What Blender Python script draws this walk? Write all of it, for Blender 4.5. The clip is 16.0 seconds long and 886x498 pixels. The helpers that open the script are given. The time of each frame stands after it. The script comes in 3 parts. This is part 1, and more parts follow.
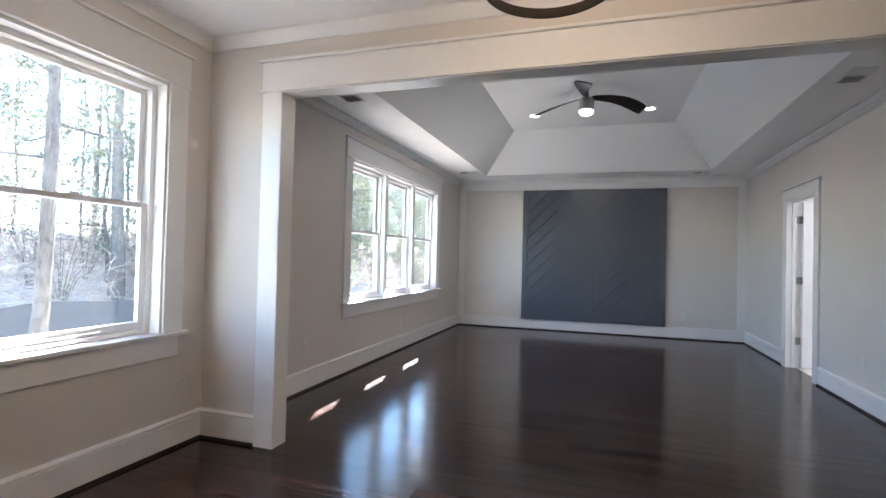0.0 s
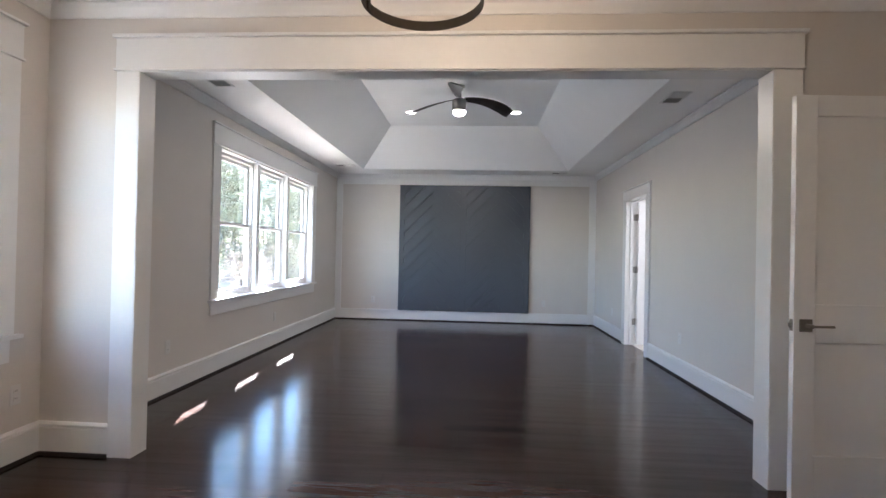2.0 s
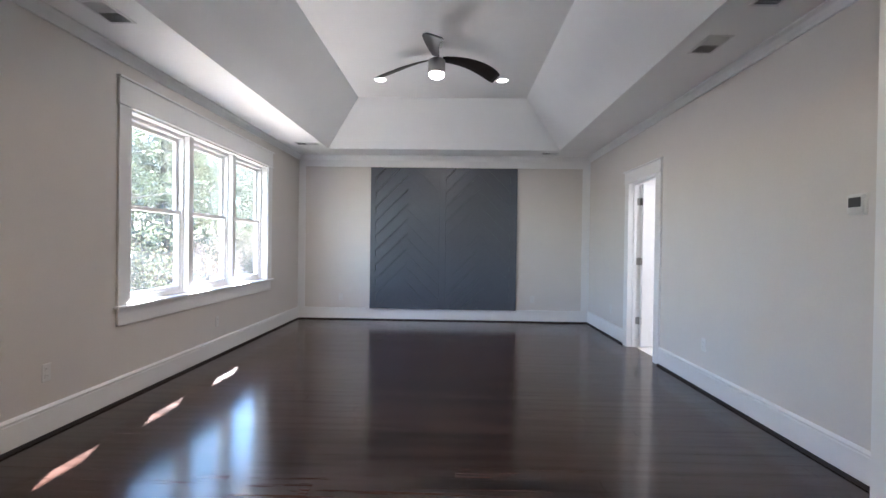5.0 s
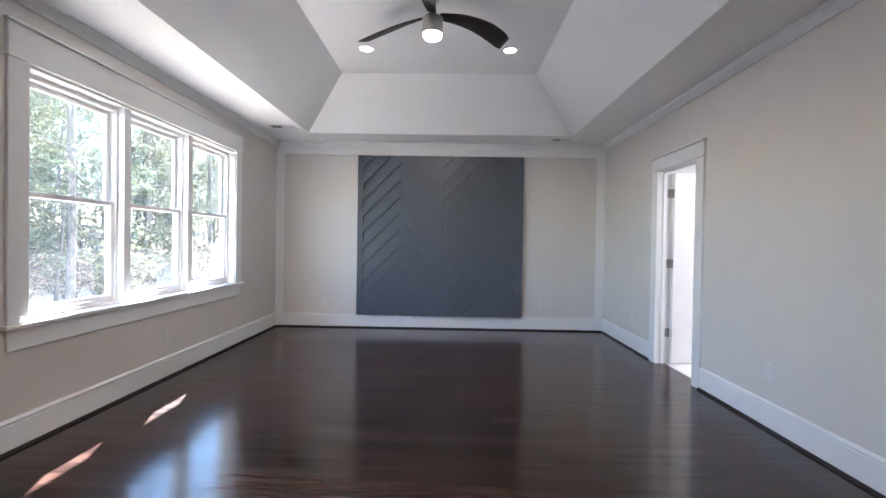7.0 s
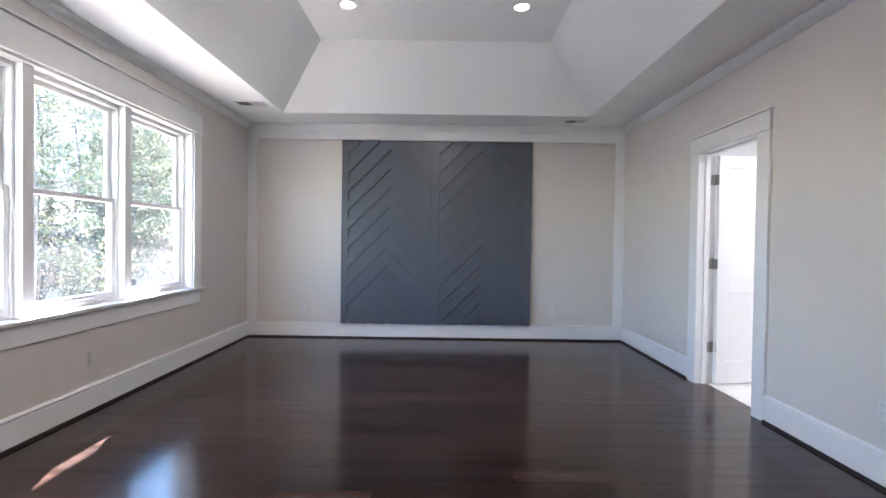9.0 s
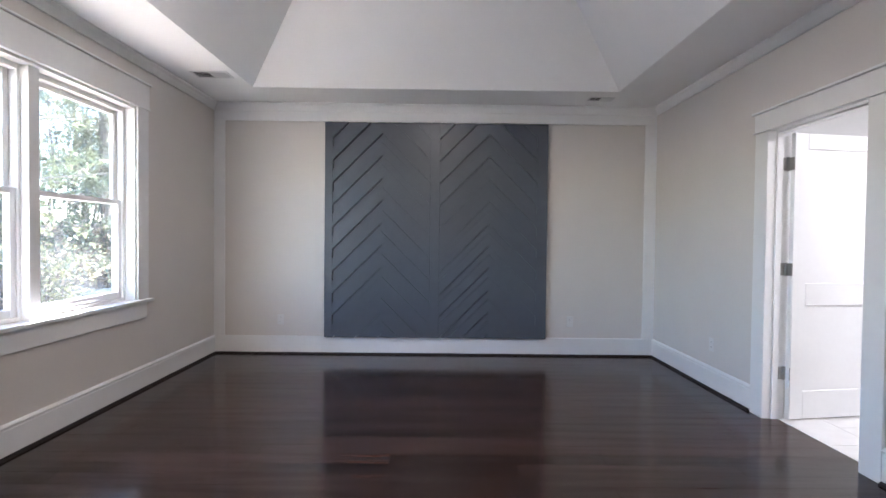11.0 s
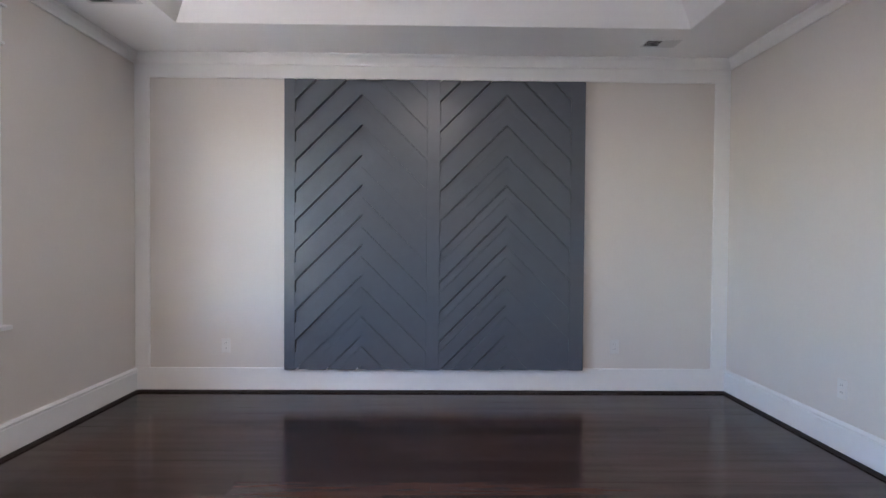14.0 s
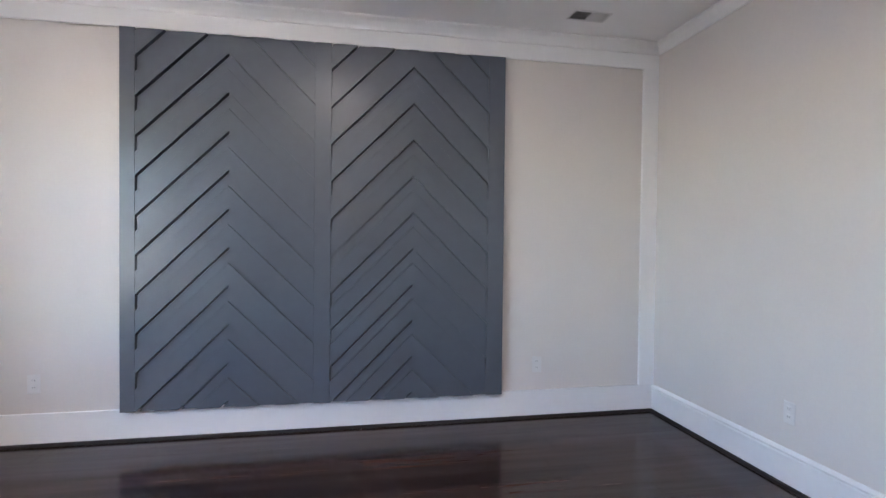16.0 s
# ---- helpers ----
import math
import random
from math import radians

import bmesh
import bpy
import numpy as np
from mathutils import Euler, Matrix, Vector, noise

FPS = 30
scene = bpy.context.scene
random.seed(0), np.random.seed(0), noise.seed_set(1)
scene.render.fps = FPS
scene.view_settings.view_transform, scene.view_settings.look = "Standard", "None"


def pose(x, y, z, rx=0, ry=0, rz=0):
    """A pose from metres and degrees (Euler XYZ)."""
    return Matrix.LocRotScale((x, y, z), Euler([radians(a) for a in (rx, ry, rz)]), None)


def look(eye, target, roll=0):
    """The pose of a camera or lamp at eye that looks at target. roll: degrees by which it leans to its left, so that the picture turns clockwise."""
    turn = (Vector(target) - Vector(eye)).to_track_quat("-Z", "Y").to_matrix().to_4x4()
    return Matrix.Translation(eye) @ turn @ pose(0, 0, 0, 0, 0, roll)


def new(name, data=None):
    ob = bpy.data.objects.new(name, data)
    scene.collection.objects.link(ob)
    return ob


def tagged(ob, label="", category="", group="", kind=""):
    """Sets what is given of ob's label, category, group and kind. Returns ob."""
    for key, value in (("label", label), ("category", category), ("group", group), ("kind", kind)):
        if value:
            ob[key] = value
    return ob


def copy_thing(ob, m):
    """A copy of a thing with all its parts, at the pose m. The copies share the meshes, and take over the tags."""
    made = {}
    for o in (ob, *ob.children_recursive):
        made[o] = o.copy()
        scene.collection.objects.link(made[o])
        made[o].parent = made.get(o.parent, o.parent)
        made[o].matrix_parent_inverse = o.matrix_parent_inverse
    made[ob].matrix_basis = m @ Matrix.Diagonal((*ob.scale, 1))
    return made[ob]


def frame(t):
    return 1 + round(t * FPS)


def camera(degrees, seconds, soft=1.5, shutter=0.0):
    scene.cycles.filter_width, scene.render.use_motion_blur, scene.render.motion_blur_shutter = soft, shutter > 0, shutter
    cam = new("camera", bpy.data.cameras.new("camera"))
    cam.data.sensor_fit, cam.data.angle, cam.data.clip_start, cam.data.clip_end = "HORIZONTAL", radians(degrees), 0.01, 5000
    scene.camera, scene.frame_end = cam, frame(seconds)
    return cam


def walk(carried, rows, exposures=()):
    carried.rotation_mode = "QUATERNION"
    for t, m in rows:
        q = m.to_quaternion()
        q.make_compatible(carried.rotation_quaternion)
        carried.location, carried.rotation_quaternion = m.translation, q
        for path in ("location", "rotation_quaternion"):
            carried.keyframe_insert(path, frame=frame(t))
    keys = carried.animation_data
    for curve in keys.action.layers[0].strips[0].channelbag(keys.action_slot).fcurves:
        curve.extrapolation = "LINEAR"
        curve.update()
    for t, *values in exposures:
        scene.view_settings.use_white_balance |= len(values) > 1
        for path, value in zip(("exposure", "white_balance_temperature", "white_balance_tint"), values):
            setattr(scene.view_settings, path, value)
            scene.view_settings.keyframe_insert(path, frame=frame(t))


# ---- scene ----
cam = camera(83.4, 16.0)
PATH = [
    (0, (0.006, 0.004, 1.271), (-0.604, 1.908, 1.306), 1.4),
    (0.5, (0.03, -0.042, 1.274), (-0.334, 1.924, 1.303), 1.4),
    (1, (0.031, -0.082, 1.271), (-0.17, 1.908, 1.299), 1.4),
    (1.5, (0.02, -0.102, 1.271), (-0.131, 1.892, 1.294), 1.3),
    (2, (0.027, -0.105, 1.271), (-0.101, 1.89, 1.289), 1.2),
    (2.5, (0.049, -0.052, 1.267), (-0.077, 1.944, 1.275), 1.1),
    (3, (0.042, 0.082, 1.275), (-0.08, 2.078, 1.272), 1.1),
    (3.5, (0.017, 0.257, 1.277), (-0.09, 2.254, 1.27), 1.1),
    (4, (0.009, 0.453, 1.264), (-0.069, 2.452, 1.253), 1.0),
    (6.5, (-0.004, 1.636, 1.282), (-0.038, 3.635, 1.258), 0.8),
    (7, (-0.027, 1.856, 1.284), (-0.055, 3.855, 1.257), 0.9),
    (7.5, (-0.067, 2.079, 1.281), (-0.089, 4.078, 1.254), 0.9),
    (8, (-0.064, 2.316, 1.275), (-0.081, 4.316, 1.243), 0.8),
    (8.5, (-0.052, 2.562, 1.267), (-0.061, 4.562, 1.241), 0.8),
    (9, (-0.08, 2.786, 1.261), (-0.083, 4.785, 1.231), 0.8),
    (11.5, (-0.145, 3.973, 1.293), (-0.124, 5.972, 1.247), 0.5),
    (12, (-0.132, 4.217, 1.297), (-0.107, 6.216, 1.246), 0.4),
    (12.5, (-0.112, 4.441, 1.283), (-0.091, 6.44, 1.24), 0.6),
    (13, (-0.159, 4.677, 1.255), (-0.135, 6.676, 1.223), 0.6),
    (13.5, (-0.21, 4.896, 1.253), (-0.176, 6.896, 1.224), 0.5),
    (14, (-0.17, 5.129, 1.255), (-0.142, 7.129, 1.219), 0.4),
    (14.5, (-0.126, 5.325, 1.282), (-0.097, 7.324, 1.237), 0.4),
    (15, (-0.115, 5.537, 1.272), (-0.075, 7.537, 1.234), 0.4),
    (15.5, (-0.098, 5.685, 1.285), (0.015, 7.682, 1.244), 0.4),
    (16, (-0.024, 5.826, 1.272), (0.347, 7.790, 1.236), 0.6),
]
walk(cam, [(t, look(eye, target, roll)) for t, eye, target, roll in PATH], [(0.0, 4.20, 5700, 14), (1.5, 4.34, 5700, 14), (3.0, 4.44, 5700, 14), (6.5, 4.54, 5700, 16), (9.0, 4.58, 5720, 16), (11.5, 4.50, 5820, 18), (14.0, 4.58, 5840, 19), (16.0, 4.84, 5820, 19)])

# ---- world, sun, lamps ----
SUN_EL, SUN_AZ = 31.0, 18.0          # height of the sun, and its bearing from +y towards -x
world = bpy.data.worlds.new("sky")
scene.world = world
world.use_nodes = True
wn = world.node_tree.nodes
sky = wn.new("ShaderNodeTexSky")
sky.sky_type, sky.sun_disc = "NISHITA", False
sky.sun_elevation, sky.sun_rotation = radians(SUN_EL), radians(-SUN_AZ)
sky.air_density, sky.dust_density, sky.ozone_density = 1.0, 0.0, 1.2
wn["Background"].inputs["Strength"].default_value = 0.11
world.node_tree.links.new(sky.outputs["Color"], wn["Background"].inputs["Color"])

to_sun = Vector((-math.sin(radians(SUN_AZ)) * math.cos(radians(SUN_EL)), math.cos(radians(SUN_AZ)) * math.cos(radians(SUN_EL)), math.sin(radians(SUN_EL))))
sun = new("sun", bpy.data.lights.new("sun", "SUN"))
sun.data.energy, sun.data.angle, sun.data.color = 5.0, radians(0.53), (1.0, 0.95, 0.87)
sun.matrix_world = look(to_sun * 40, (0, 0, 0))


def lamp(name, kind, place, watts, colour, size=0.1, down=True):
    ob = new(name, bpy.data.lights.new(name, kind))
    ob.data.energy, ob.data.color = watts, colour
    if kind == "AREA":
        ob.data.shape, ob.data.size = "DISK", size
    else:
        ob.data.shadow_soft_size = size
    if kind == "SPOT":
        ob.data.spot_size, ob.data.spot_blend = radians(110), 0.8
    ob.location = place
    return ob


WARM, NEUTRAL = (1.0, 0.72, 0.45), (1.0, 0.86, 0.70)
FAN = (-0.205, 6.12)
lamp("pendant_bulb", "POINT", (-0.14, 1.335, 2.46), 3.0, WARM, 0.06)
lamp("fan_bulb", "AREA", (FAN[0], FAN[1], 2.995), 1.3, NEUTRAL, 0.13)
for can_x in (-0.97, 0.59):
    lamp("can_bulb", "SPOT", (can_x, 7.28, 3.355), 0.3, NEUTRAL, 0.04)
# fill lamp added out of view so the bath beyond the door is bright
lamp("bath_fill", "AREA", (3.55, 6.3, 2.66), 1.8, (1.0, 0.95, 0.9), 0.34)

# ---- materials ----
def material(name, colour, rough=0.5, metal=0.0, tone=0.06, grain=40.0, bump=0.0, bump_scale=200.0, spots=3.0, coat=0.0, stretch=(1, 1, 1), rand=0.0, rough_var=0.05):
    """A painted, wooden or metal surface: tone varies at two scales, with fine relief."""
    m = bpy.data.materials.new(name)
    m.use_nodes = True
    n, l = m.node_tree.nodes, m.node_tree.links
    b = n["Principled BSDF"]
    b.inputs["Roughness"].default_value, b.inputs["Metallic"].default_value = rough, metal
    b.inputs["Coat Weight"].default_value, b.inputs["Coat Roughness"].default_value = coat, 0.12
    geo = n.new("ShaderNodeNewGeometry")
    mapping = n.new("ShaderNodeMapping")
    mapping.inputs["Scale"].default_value = stretch
    l.new(geo.outputs["Position"], mapping.inputs["Vector"])
    large, small = n.new("ShaderNodeTexNoise"), n.new("ShaderNodeTexNoise")
    for node, scale, detail in ((large, spots, 3), (small, grain, 5)):
        node.inputs["Scale"].default_value, node.inputs["Detail"].default_value = scale, detail
        l.new(mapping.outputs["Vector"], node.inputs["Vector"])
    add = n.new("ShaderNodeMath")
    add.operation = "ADD"
    l.new(large.outputs["Fac"], add.inputs[0])
    l.new(small.outputs["Fac"], add.inputs[1])
    last = add
    if rand:
        info, mul = n.new("ShaderNodeObjectInfo"), n.new("ShaderNodeMath")
        mul.operation = "MULTIPLY_ADD"
        mul.inputs[1].default_value = rand
        l.new(info.outputs["Random"], mul.inputs[0])
        l.new(add.outputs[0], mul.inputs[2])
        last = mul
    rng = n.new("ShaderNodeMapRange")
    rng.inputs["From Min"].default_value, rng.inputs["From Max"].default_value = 0.6 + rand * 0.0, 1.4 + rand
    rng.inputs["To Min"].default_value, rng.inputs["To Max"].default_value = 1 - tone, 1 + tone
    l.new(last.outputs[0], rng.inputs["Value"])
    mix = n.new("ShaderNodeMix")
    mix.data_type, mix.blend_type = "RGBA", "MULTIPLY"
    mix.inputs[0].default_value = 1.0
    mix.inputs[6].default_value = (*colour, 1)
    l.new(rng.outputs[0], mix.inputs[7])
    l.new(mix.outputs[2], b.inputs["Base Color"])
    rr = n.new("ShaderNodeMapRange")
    rr.inputs["To Min"].default_value, rr.inputs["To Max"].default_value = max(rough - rough_var, 0.02), rough + rough_var
    l.new(large.outputs["Fac"], rr.inputs["Value"])
    l.new(rr.outputs[0], b.inputs["Roughness"])
    if bump:
        fine, bm_node = n.new("ShaderNodeTexNoise"), n.new("ShaderNodeBump")
        fine.inputs["Scale"].default_value = bump_scale
        l.new(mapping.outputs["Vector"], fine.inputs["Vector"])
        bm_node.inputs["Strength"].default_value, bm_node.inputs["Distance"].default_value = bump, 0.002
        l.new(fine.outputs["Fac"], bm_node.inputs["Height"])
        l.new(bm_node.outputs["Normal"], b.inputs["Normal"])
    return m


def glowing(name, colour, strength):
    m = bpy.data.materials.new(name)
    m.use_nodes = True
    b = m.node_tree.nodes["Principled BSDF"]
    b.inputs["Base Color"].default_value = (*colour, 1)
    b.inputs["Emission Color"].default_value = (*colour, 1)
    b.inputs["Emission Strength"].default_value = strength
    return m


def clear_glass(name):
    m = bpy.data.materials.new(name)
    m.use_nodes = True
    n, l = m.node_tree.nodes, m.node_tree.links
    n.remove(n["Principled BSDF"])
    through_it, shine, mix, fres = n.new("ShaderNodeBsdfTransparent"), n.new("ShaderNodeBsdfGlossy"), n.new("ShaderNodeMixShader"), n.new("ShaderNodeLayerWeight")
    bend, grow = n.new("ShaderNodeMath"), n.new("ShaderNodeMath")
    through_it.inputs["Color"].default_value = (0.94, 0.96, 0.95, 1)
    shine.inputs["Roughness"].default_value = 0.02
    bend.operation, grow.operation = "POWER", "MULTIPLY_ADD"
    bend.inputs[1].default_value, grow.inputs[1].default_value, grow.inputs[2].default_value = 5.0, 0.5, 0.02
    l.new(fres.outputs["Facing"], bend.inputs[0])
    l.new(bend.outputs[0], grow.inputs[0])
    l.new(grow.outputs[0], mix.inputs[0])
    l.new(through_it.outputs[0], mix.inputs[1])
    l.new(shine.outputs[0], mix.inputs[2])
    # pale veil over the view: window glare put into the glass as slight scatter
    veil, veiled = n.new("ShaderNodeBsdfTranslucent"), n.new("ShaderNodeMixShader")
    veil.inputs["Color"].default_value = (0.85, 0.86, 0.86, 1)
    veiled.inputs[0].default_value = 0.011
    l.new(mix.outputs[0], veiled.inputs[1])
    l.new(veil.outputs[0], veiled.inputs[2])
    l.new(veiled.outputs[0], n["Material Output"].inputs["Surface"])
    return m


def leafy(name, colour, tone):
    """Leaves: each leaf has a tone of its own, and light shines through a little."""
    m = bpy.data.materials.new(name)
    m.use_nodes = True
    n, l = m.node_tree.nodes, m.node_tree.links
    b = n["Principled BSDF"]
    geo, rng, mix = n.new("ShaderNodeNewGeometry"), n.new("ShaderNodeMapRange"), n.new("ShaderNodeMix")
    rng.inputs["To Min"].default_value, rng.inputs["To Max"].default_value = 1 - tone, 1 + tone
    l.new(geo.outputs["Random Per Island"], rng.inputs["Value"])
    mix.data_type, mix.blend_type = "RGBA", "MULTIPLY"
    mix.inputs[0].default_value = 1.0
    mix.inputs[6].default_value = (*colour, 1)
    l.new(rng.outputs[0], mix.inputs[7])
    l.new(mix.outputs[2], b.inputs["Base Color"])
    b.inputs["Roughness"].default_value = 0.5
    soft, add = n.new("ShaderNodeBsdfTranslucent"), n.new("ShaderNodeMixShader")
    add.inputs[0].default_value = 0.38
    l.new(mix.outputs[2], soft.inputs["Color"])
    l.new(b.outputs[0], add.inputs[1])
    l.new(soft.outputs[0], add.inputs[2])
    l.new(add.outputs[0], n["Material Output"].inputs["Surface"])
    return m


WALL = material("greige_wall_paint", (0.68, 0.645, 0.607), 0.62, tone=0.025, grain=60, bump=0.10, bump_scale=380)
TRIM = material("white_trim_paint", (0.81, 0.81, 0.805), 0.34, tone=0.02, grain=25, bump=0.03, bump_scale=120)
CEIL = material("white_ceiling_paint", (0.90, 0.90, 0.90), 0.85, tone=0.02, grain=70, bump=0.10, bump_scale=420)
WOOD = material("dark_stained_oak", (0.039, 0.0198, 0.0148), 0.16, tone=0.9, grain=9, spots=1.6, bump=0.10, bump_scale=10, stretch=(0.5, 7, 7), rand=1.0, rough_var=0.06)
PLANK_SPOTS = WOOD.node_tree.nodes.new("ShaderNodeTexNoise")
PLANK_SPOTS.inputs["Scale"].default_value, PLANK_SPOTS.inputs["Detail"].default_value = 2.2, 4
PLANK_GLOSS = WOOD.node_tree.nodes.new("ShaderNodeMapRange")
PLANK_GLOSS.inputs["From Min"].default_value, PLANK_GLOSS.inputs["From Max"].default_value = 0.3, 0.7
PLANK_GLOSS.inputs["To Min"].default_value, PLANK_GLOSS.inputs["To Max"].default_value = 0.23, 0.42
WOOD.node_tree.links.new(WOOD.node_tree.nodes["Mapping"].outputs["Vector"], PLANK_SPOTS.inputs["Vector"])
WOOD.node_tree.links.new(PLANK_SPOTS.outputs["Fac"], PLANK_GLOSS.inputs["Value"])
WOOD.node_tree.links.new(PLANK_GLOSS.outputs[0], WOOD.node_tree.nodes["Principled BSDF"].inputs["Specular IOR Level"])
SHOE = material("dark_stained_shoe", (0.006, 0.004, 0.0037), 0.65, tone=0.2, grain=30)
SLATE = material("slate_blue_grey_paint", (0.096, 0.108, 0.130), 0.31, tone=0.07, grain=18, spots=2.0, bump=0.10, bump_scale=90)
SATIN = material("dark_satin_nickel", (0.27, 0.25, 0.22), 0.34, 1.0, tone=0.12, grain=60)
NICKEL = material("brushed_nickel", (0.55, 0.53, 0.50), 0.32, 1.0, tone=0.08, grain=80)
STEEL = material("dull_hinge_steel", (0.34, 0.33, 0.31), 0.42, 1.0, tone=0.1, grain=80)
BRONZE = material("aged_bronze", (0.075, 0.060, 0.048), 0.5, 0.6, tone=0.2, grain=50)
BLADE = material("espresso_fan_blade", (0.016, 0.012, 0.011), 0.55, tone=0.3, grain=25, stretch=(3, 1, 1))
VINYL = material("white_window_vinyl", (0.82, 0.82, 0.82), 0.30, tone=0.02, grain=20)
PLATE = material("white_plastic_plate", (0.71, 0.70, 0.68), 0.35, tone=0.02)
SLOT = material("dark_slot", (0.05, 0.05, 0.05), 0.6)
VENT = material("white_enamel_vent", (0.74, 0.74, 0.74), 0.4, tone=0.02)
DUCT = material("dark_duct", (0.07, 0.07, 0.072), 0.7)
TILE = material("white_floor_tile", (0.75, 0.74, 0.72), 0.25, tone=0.06, grain=10)
GROUT = material("grey_grout", (0.5, 0.49, 0.47), 0.8)
SIDING = material("pale_siding", (0.6, 0.6, 0.58), 0.6)
ROOFING = material("charcoal_shingle", (0.06, 0.06, 0.06), 0.9, tone=0.2)
GLASS = clear_glass("window_glass")
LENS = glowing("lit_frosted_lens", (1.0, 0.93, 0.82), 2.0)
BULB = glowing("lit_warm_bulb", (1.0, 0.75, 0.48), 4.0)
BARK = material("grey_pine_bark", (0.105, 0.090, 0.074), 0.9, tone=0.6, grain=18, spots=9, bump=0.8, bump_scale=26, stretch=(1, 1, 0.55))
NEEDLE = leafy("pine_needles", (0.105, 0.116, 0.066), 0.45)
LEAF = leafy("shrub_leaves", (0.120, 0.120, 0.068), 0.5)
DRY = leafy("dry_brush", (0.42, 0.31, 0.22), 0.5)
SOIL = material("leaf_litter_ground", (0.42, 0.345, 0.265), 0.95, tone=0.30, grain=6, spots=0.5, bump=0.6, bump_scale=9)
FABRIC = material("black_silt_fabric", (0.042, 0.041, 0.043), 0.75, tone=0.2, grain=9)
STAKE = material("weathered_stake", (0.30, 0.24, 0.18), 0.85, tone=0.2)

# ---- building helpers ----
def finish(name, bm, mat, parent=None, label="", smooth=False, kind=""):
    bmesh.ops.recalc_face_normals(bm, faces=bm.faces)
    me = bpy.data.meshes.new(name)
    bm.to_mesh(me)
    bm.free()
    me.materials.append(mat)
    if smooth:
        for p in me.polygons:
            p.use_smooth = True
    ob = new(name, me)
    ob.parent = parent
    return tagged(ob, label, kind=kind)


def part(name, bm, mat, parent, label="", smooth=False):
    return finish(name, bm, mat, parent, label, smooth)


def thing(name, label, category, group="", kind="", at=(0, 0, 0)):
    ob = new(name)
    ob.location = at
    ob.empty_display_size = 0.1
    return tagged(ob, label, category, group, kind)


def box(x0, x1, y0, y1, z0, z1, bevel=0.0, steps=1):
    bm = bmesh.new()
    bmesh.ops.create_cube(bm, size=1.0)
    for v in bm.verts:
        v.co = Vector((x0 + (v.co.x + 0.5) * (x1 - x0), y0 + (v.co.y + 0.5) * (y1 - y0), z0 + (v.co.z + 0.5) * (z1 - z0)))
    if bevel:
        bmesh.ops.bevel(bm, geom=bm.edges[:], offset=bevel, segments=steps, affect="EDGES", profile=0.6)
    return bm


def merge(*bms):
    out = bmesh.new()
    for b in bms:
        me = bpy.data.meshes.new("tmp")
        b.to_mesh(me)
        out.from_mesh(me)
        bpy.data.meshes.remove(me)
        b.free()
    return out


def lathe(profile, centre, sides=28):
    """A turned shape: profile of (radius, z) round a vertical axis."""
    bm = bmesh.new()
    rings = []
    for r, z in profile:
        rings.append([bm.verts.new((centre[0] + r * math.cos(2 * math.pi * i / sides), centre[1] + r * math.sin(2 * math.pi * i / sides), z)) for i in range(sides)])
    for a, b in zip(rings, rings[1:]):
        for i in range(sides):
            bm.faces.new((a[i], a[(i + 1) % sides], b[(i + 1) % sides], b[i]))
    bm.faces.new(rings[0])
    bm.faces.new(rings[-1])
    return bm


def run(profile, a, b, inward):
    """A moulding: profile of (distance from the wall, z), drawn from a to b (x, y) along the wall."""
    bm = bmesh.new()
    ends = []
    for p in (a, b):
        ends.append([bm.verts.new((p[0] + inward[0] * d, p[1] + inward[1] * d, z)) for d, z in profile])
    k = len(profile)
    for i in range(k):
        bm.faces.new((ends[0][i], ends[0][(i + 1) % k], ends[1][(i + 1) % k], ends[1][i]))
    bm.faces.new(ends[0])
    bm.faces.new(ends[1][::-1])
    return bm


def pierced(axis, p0, p1, u0, u1, z0, z1, holes=()):
    """A wall with thickness p0..p1 along axis ('x' or 'y'), u along the other, with holes (u0, u1, z0, z1) right through it."""
    us = sorted({u0, u1, *[h[0] for h in holes], *[h[1] for h in holes]})
    zs = sorted({z0, z1, *[h[2] for h in holes], *[h[3] for h in holes]})
    bm, made = bmesh.new(), {}

    def vert(p, u, z):
        key = (p, u, z)
        if key not in made:
            made[key] = bm.verts.new((p, u, z) if axis == "x" else (u, p, z))
        return made[key]

    def solid(i, j):
        if not (0 <= i < len(us) - 1 and 0 <= j < len(zs) - 1):
            return False
        cu, cz = (us[i] + us[i + 1]) / 2, (zs[j] + zs[j + 1]) / 2
        return not any(h[0] < cu < h[1] and h[2] < cz < h[3] for h in holes)

    for i in range(len(us) - 1):
        for j in range(len(zs) - 1):
            if not solid(i, j):
                continue
            a, b, c, d = us[i], us[i + 1], zs[j], zs[j + 1]
            for p in (p0, p1):
                bm.faces.new((vert(p, a, c), vert(p, b, c), vert(p, b, d), vert(p, a, d)))
            for di, dj, e in ((-1, 0, ((a, c), (a, d))), (1, 0, ((b, c), (b, d))), (0, -1, ((a, c), (b, c))), (0, 1, ((a, d), (b, d)))):
                if not solid(i + di, j + dj):
                    (ua, za), (ub, zb) = e
                    bm.faces.new((vert(p0, ua, za), vert(p0, ub, zb), vert(p1, ub, zb), vert(p1, ua, za)))
    return bm


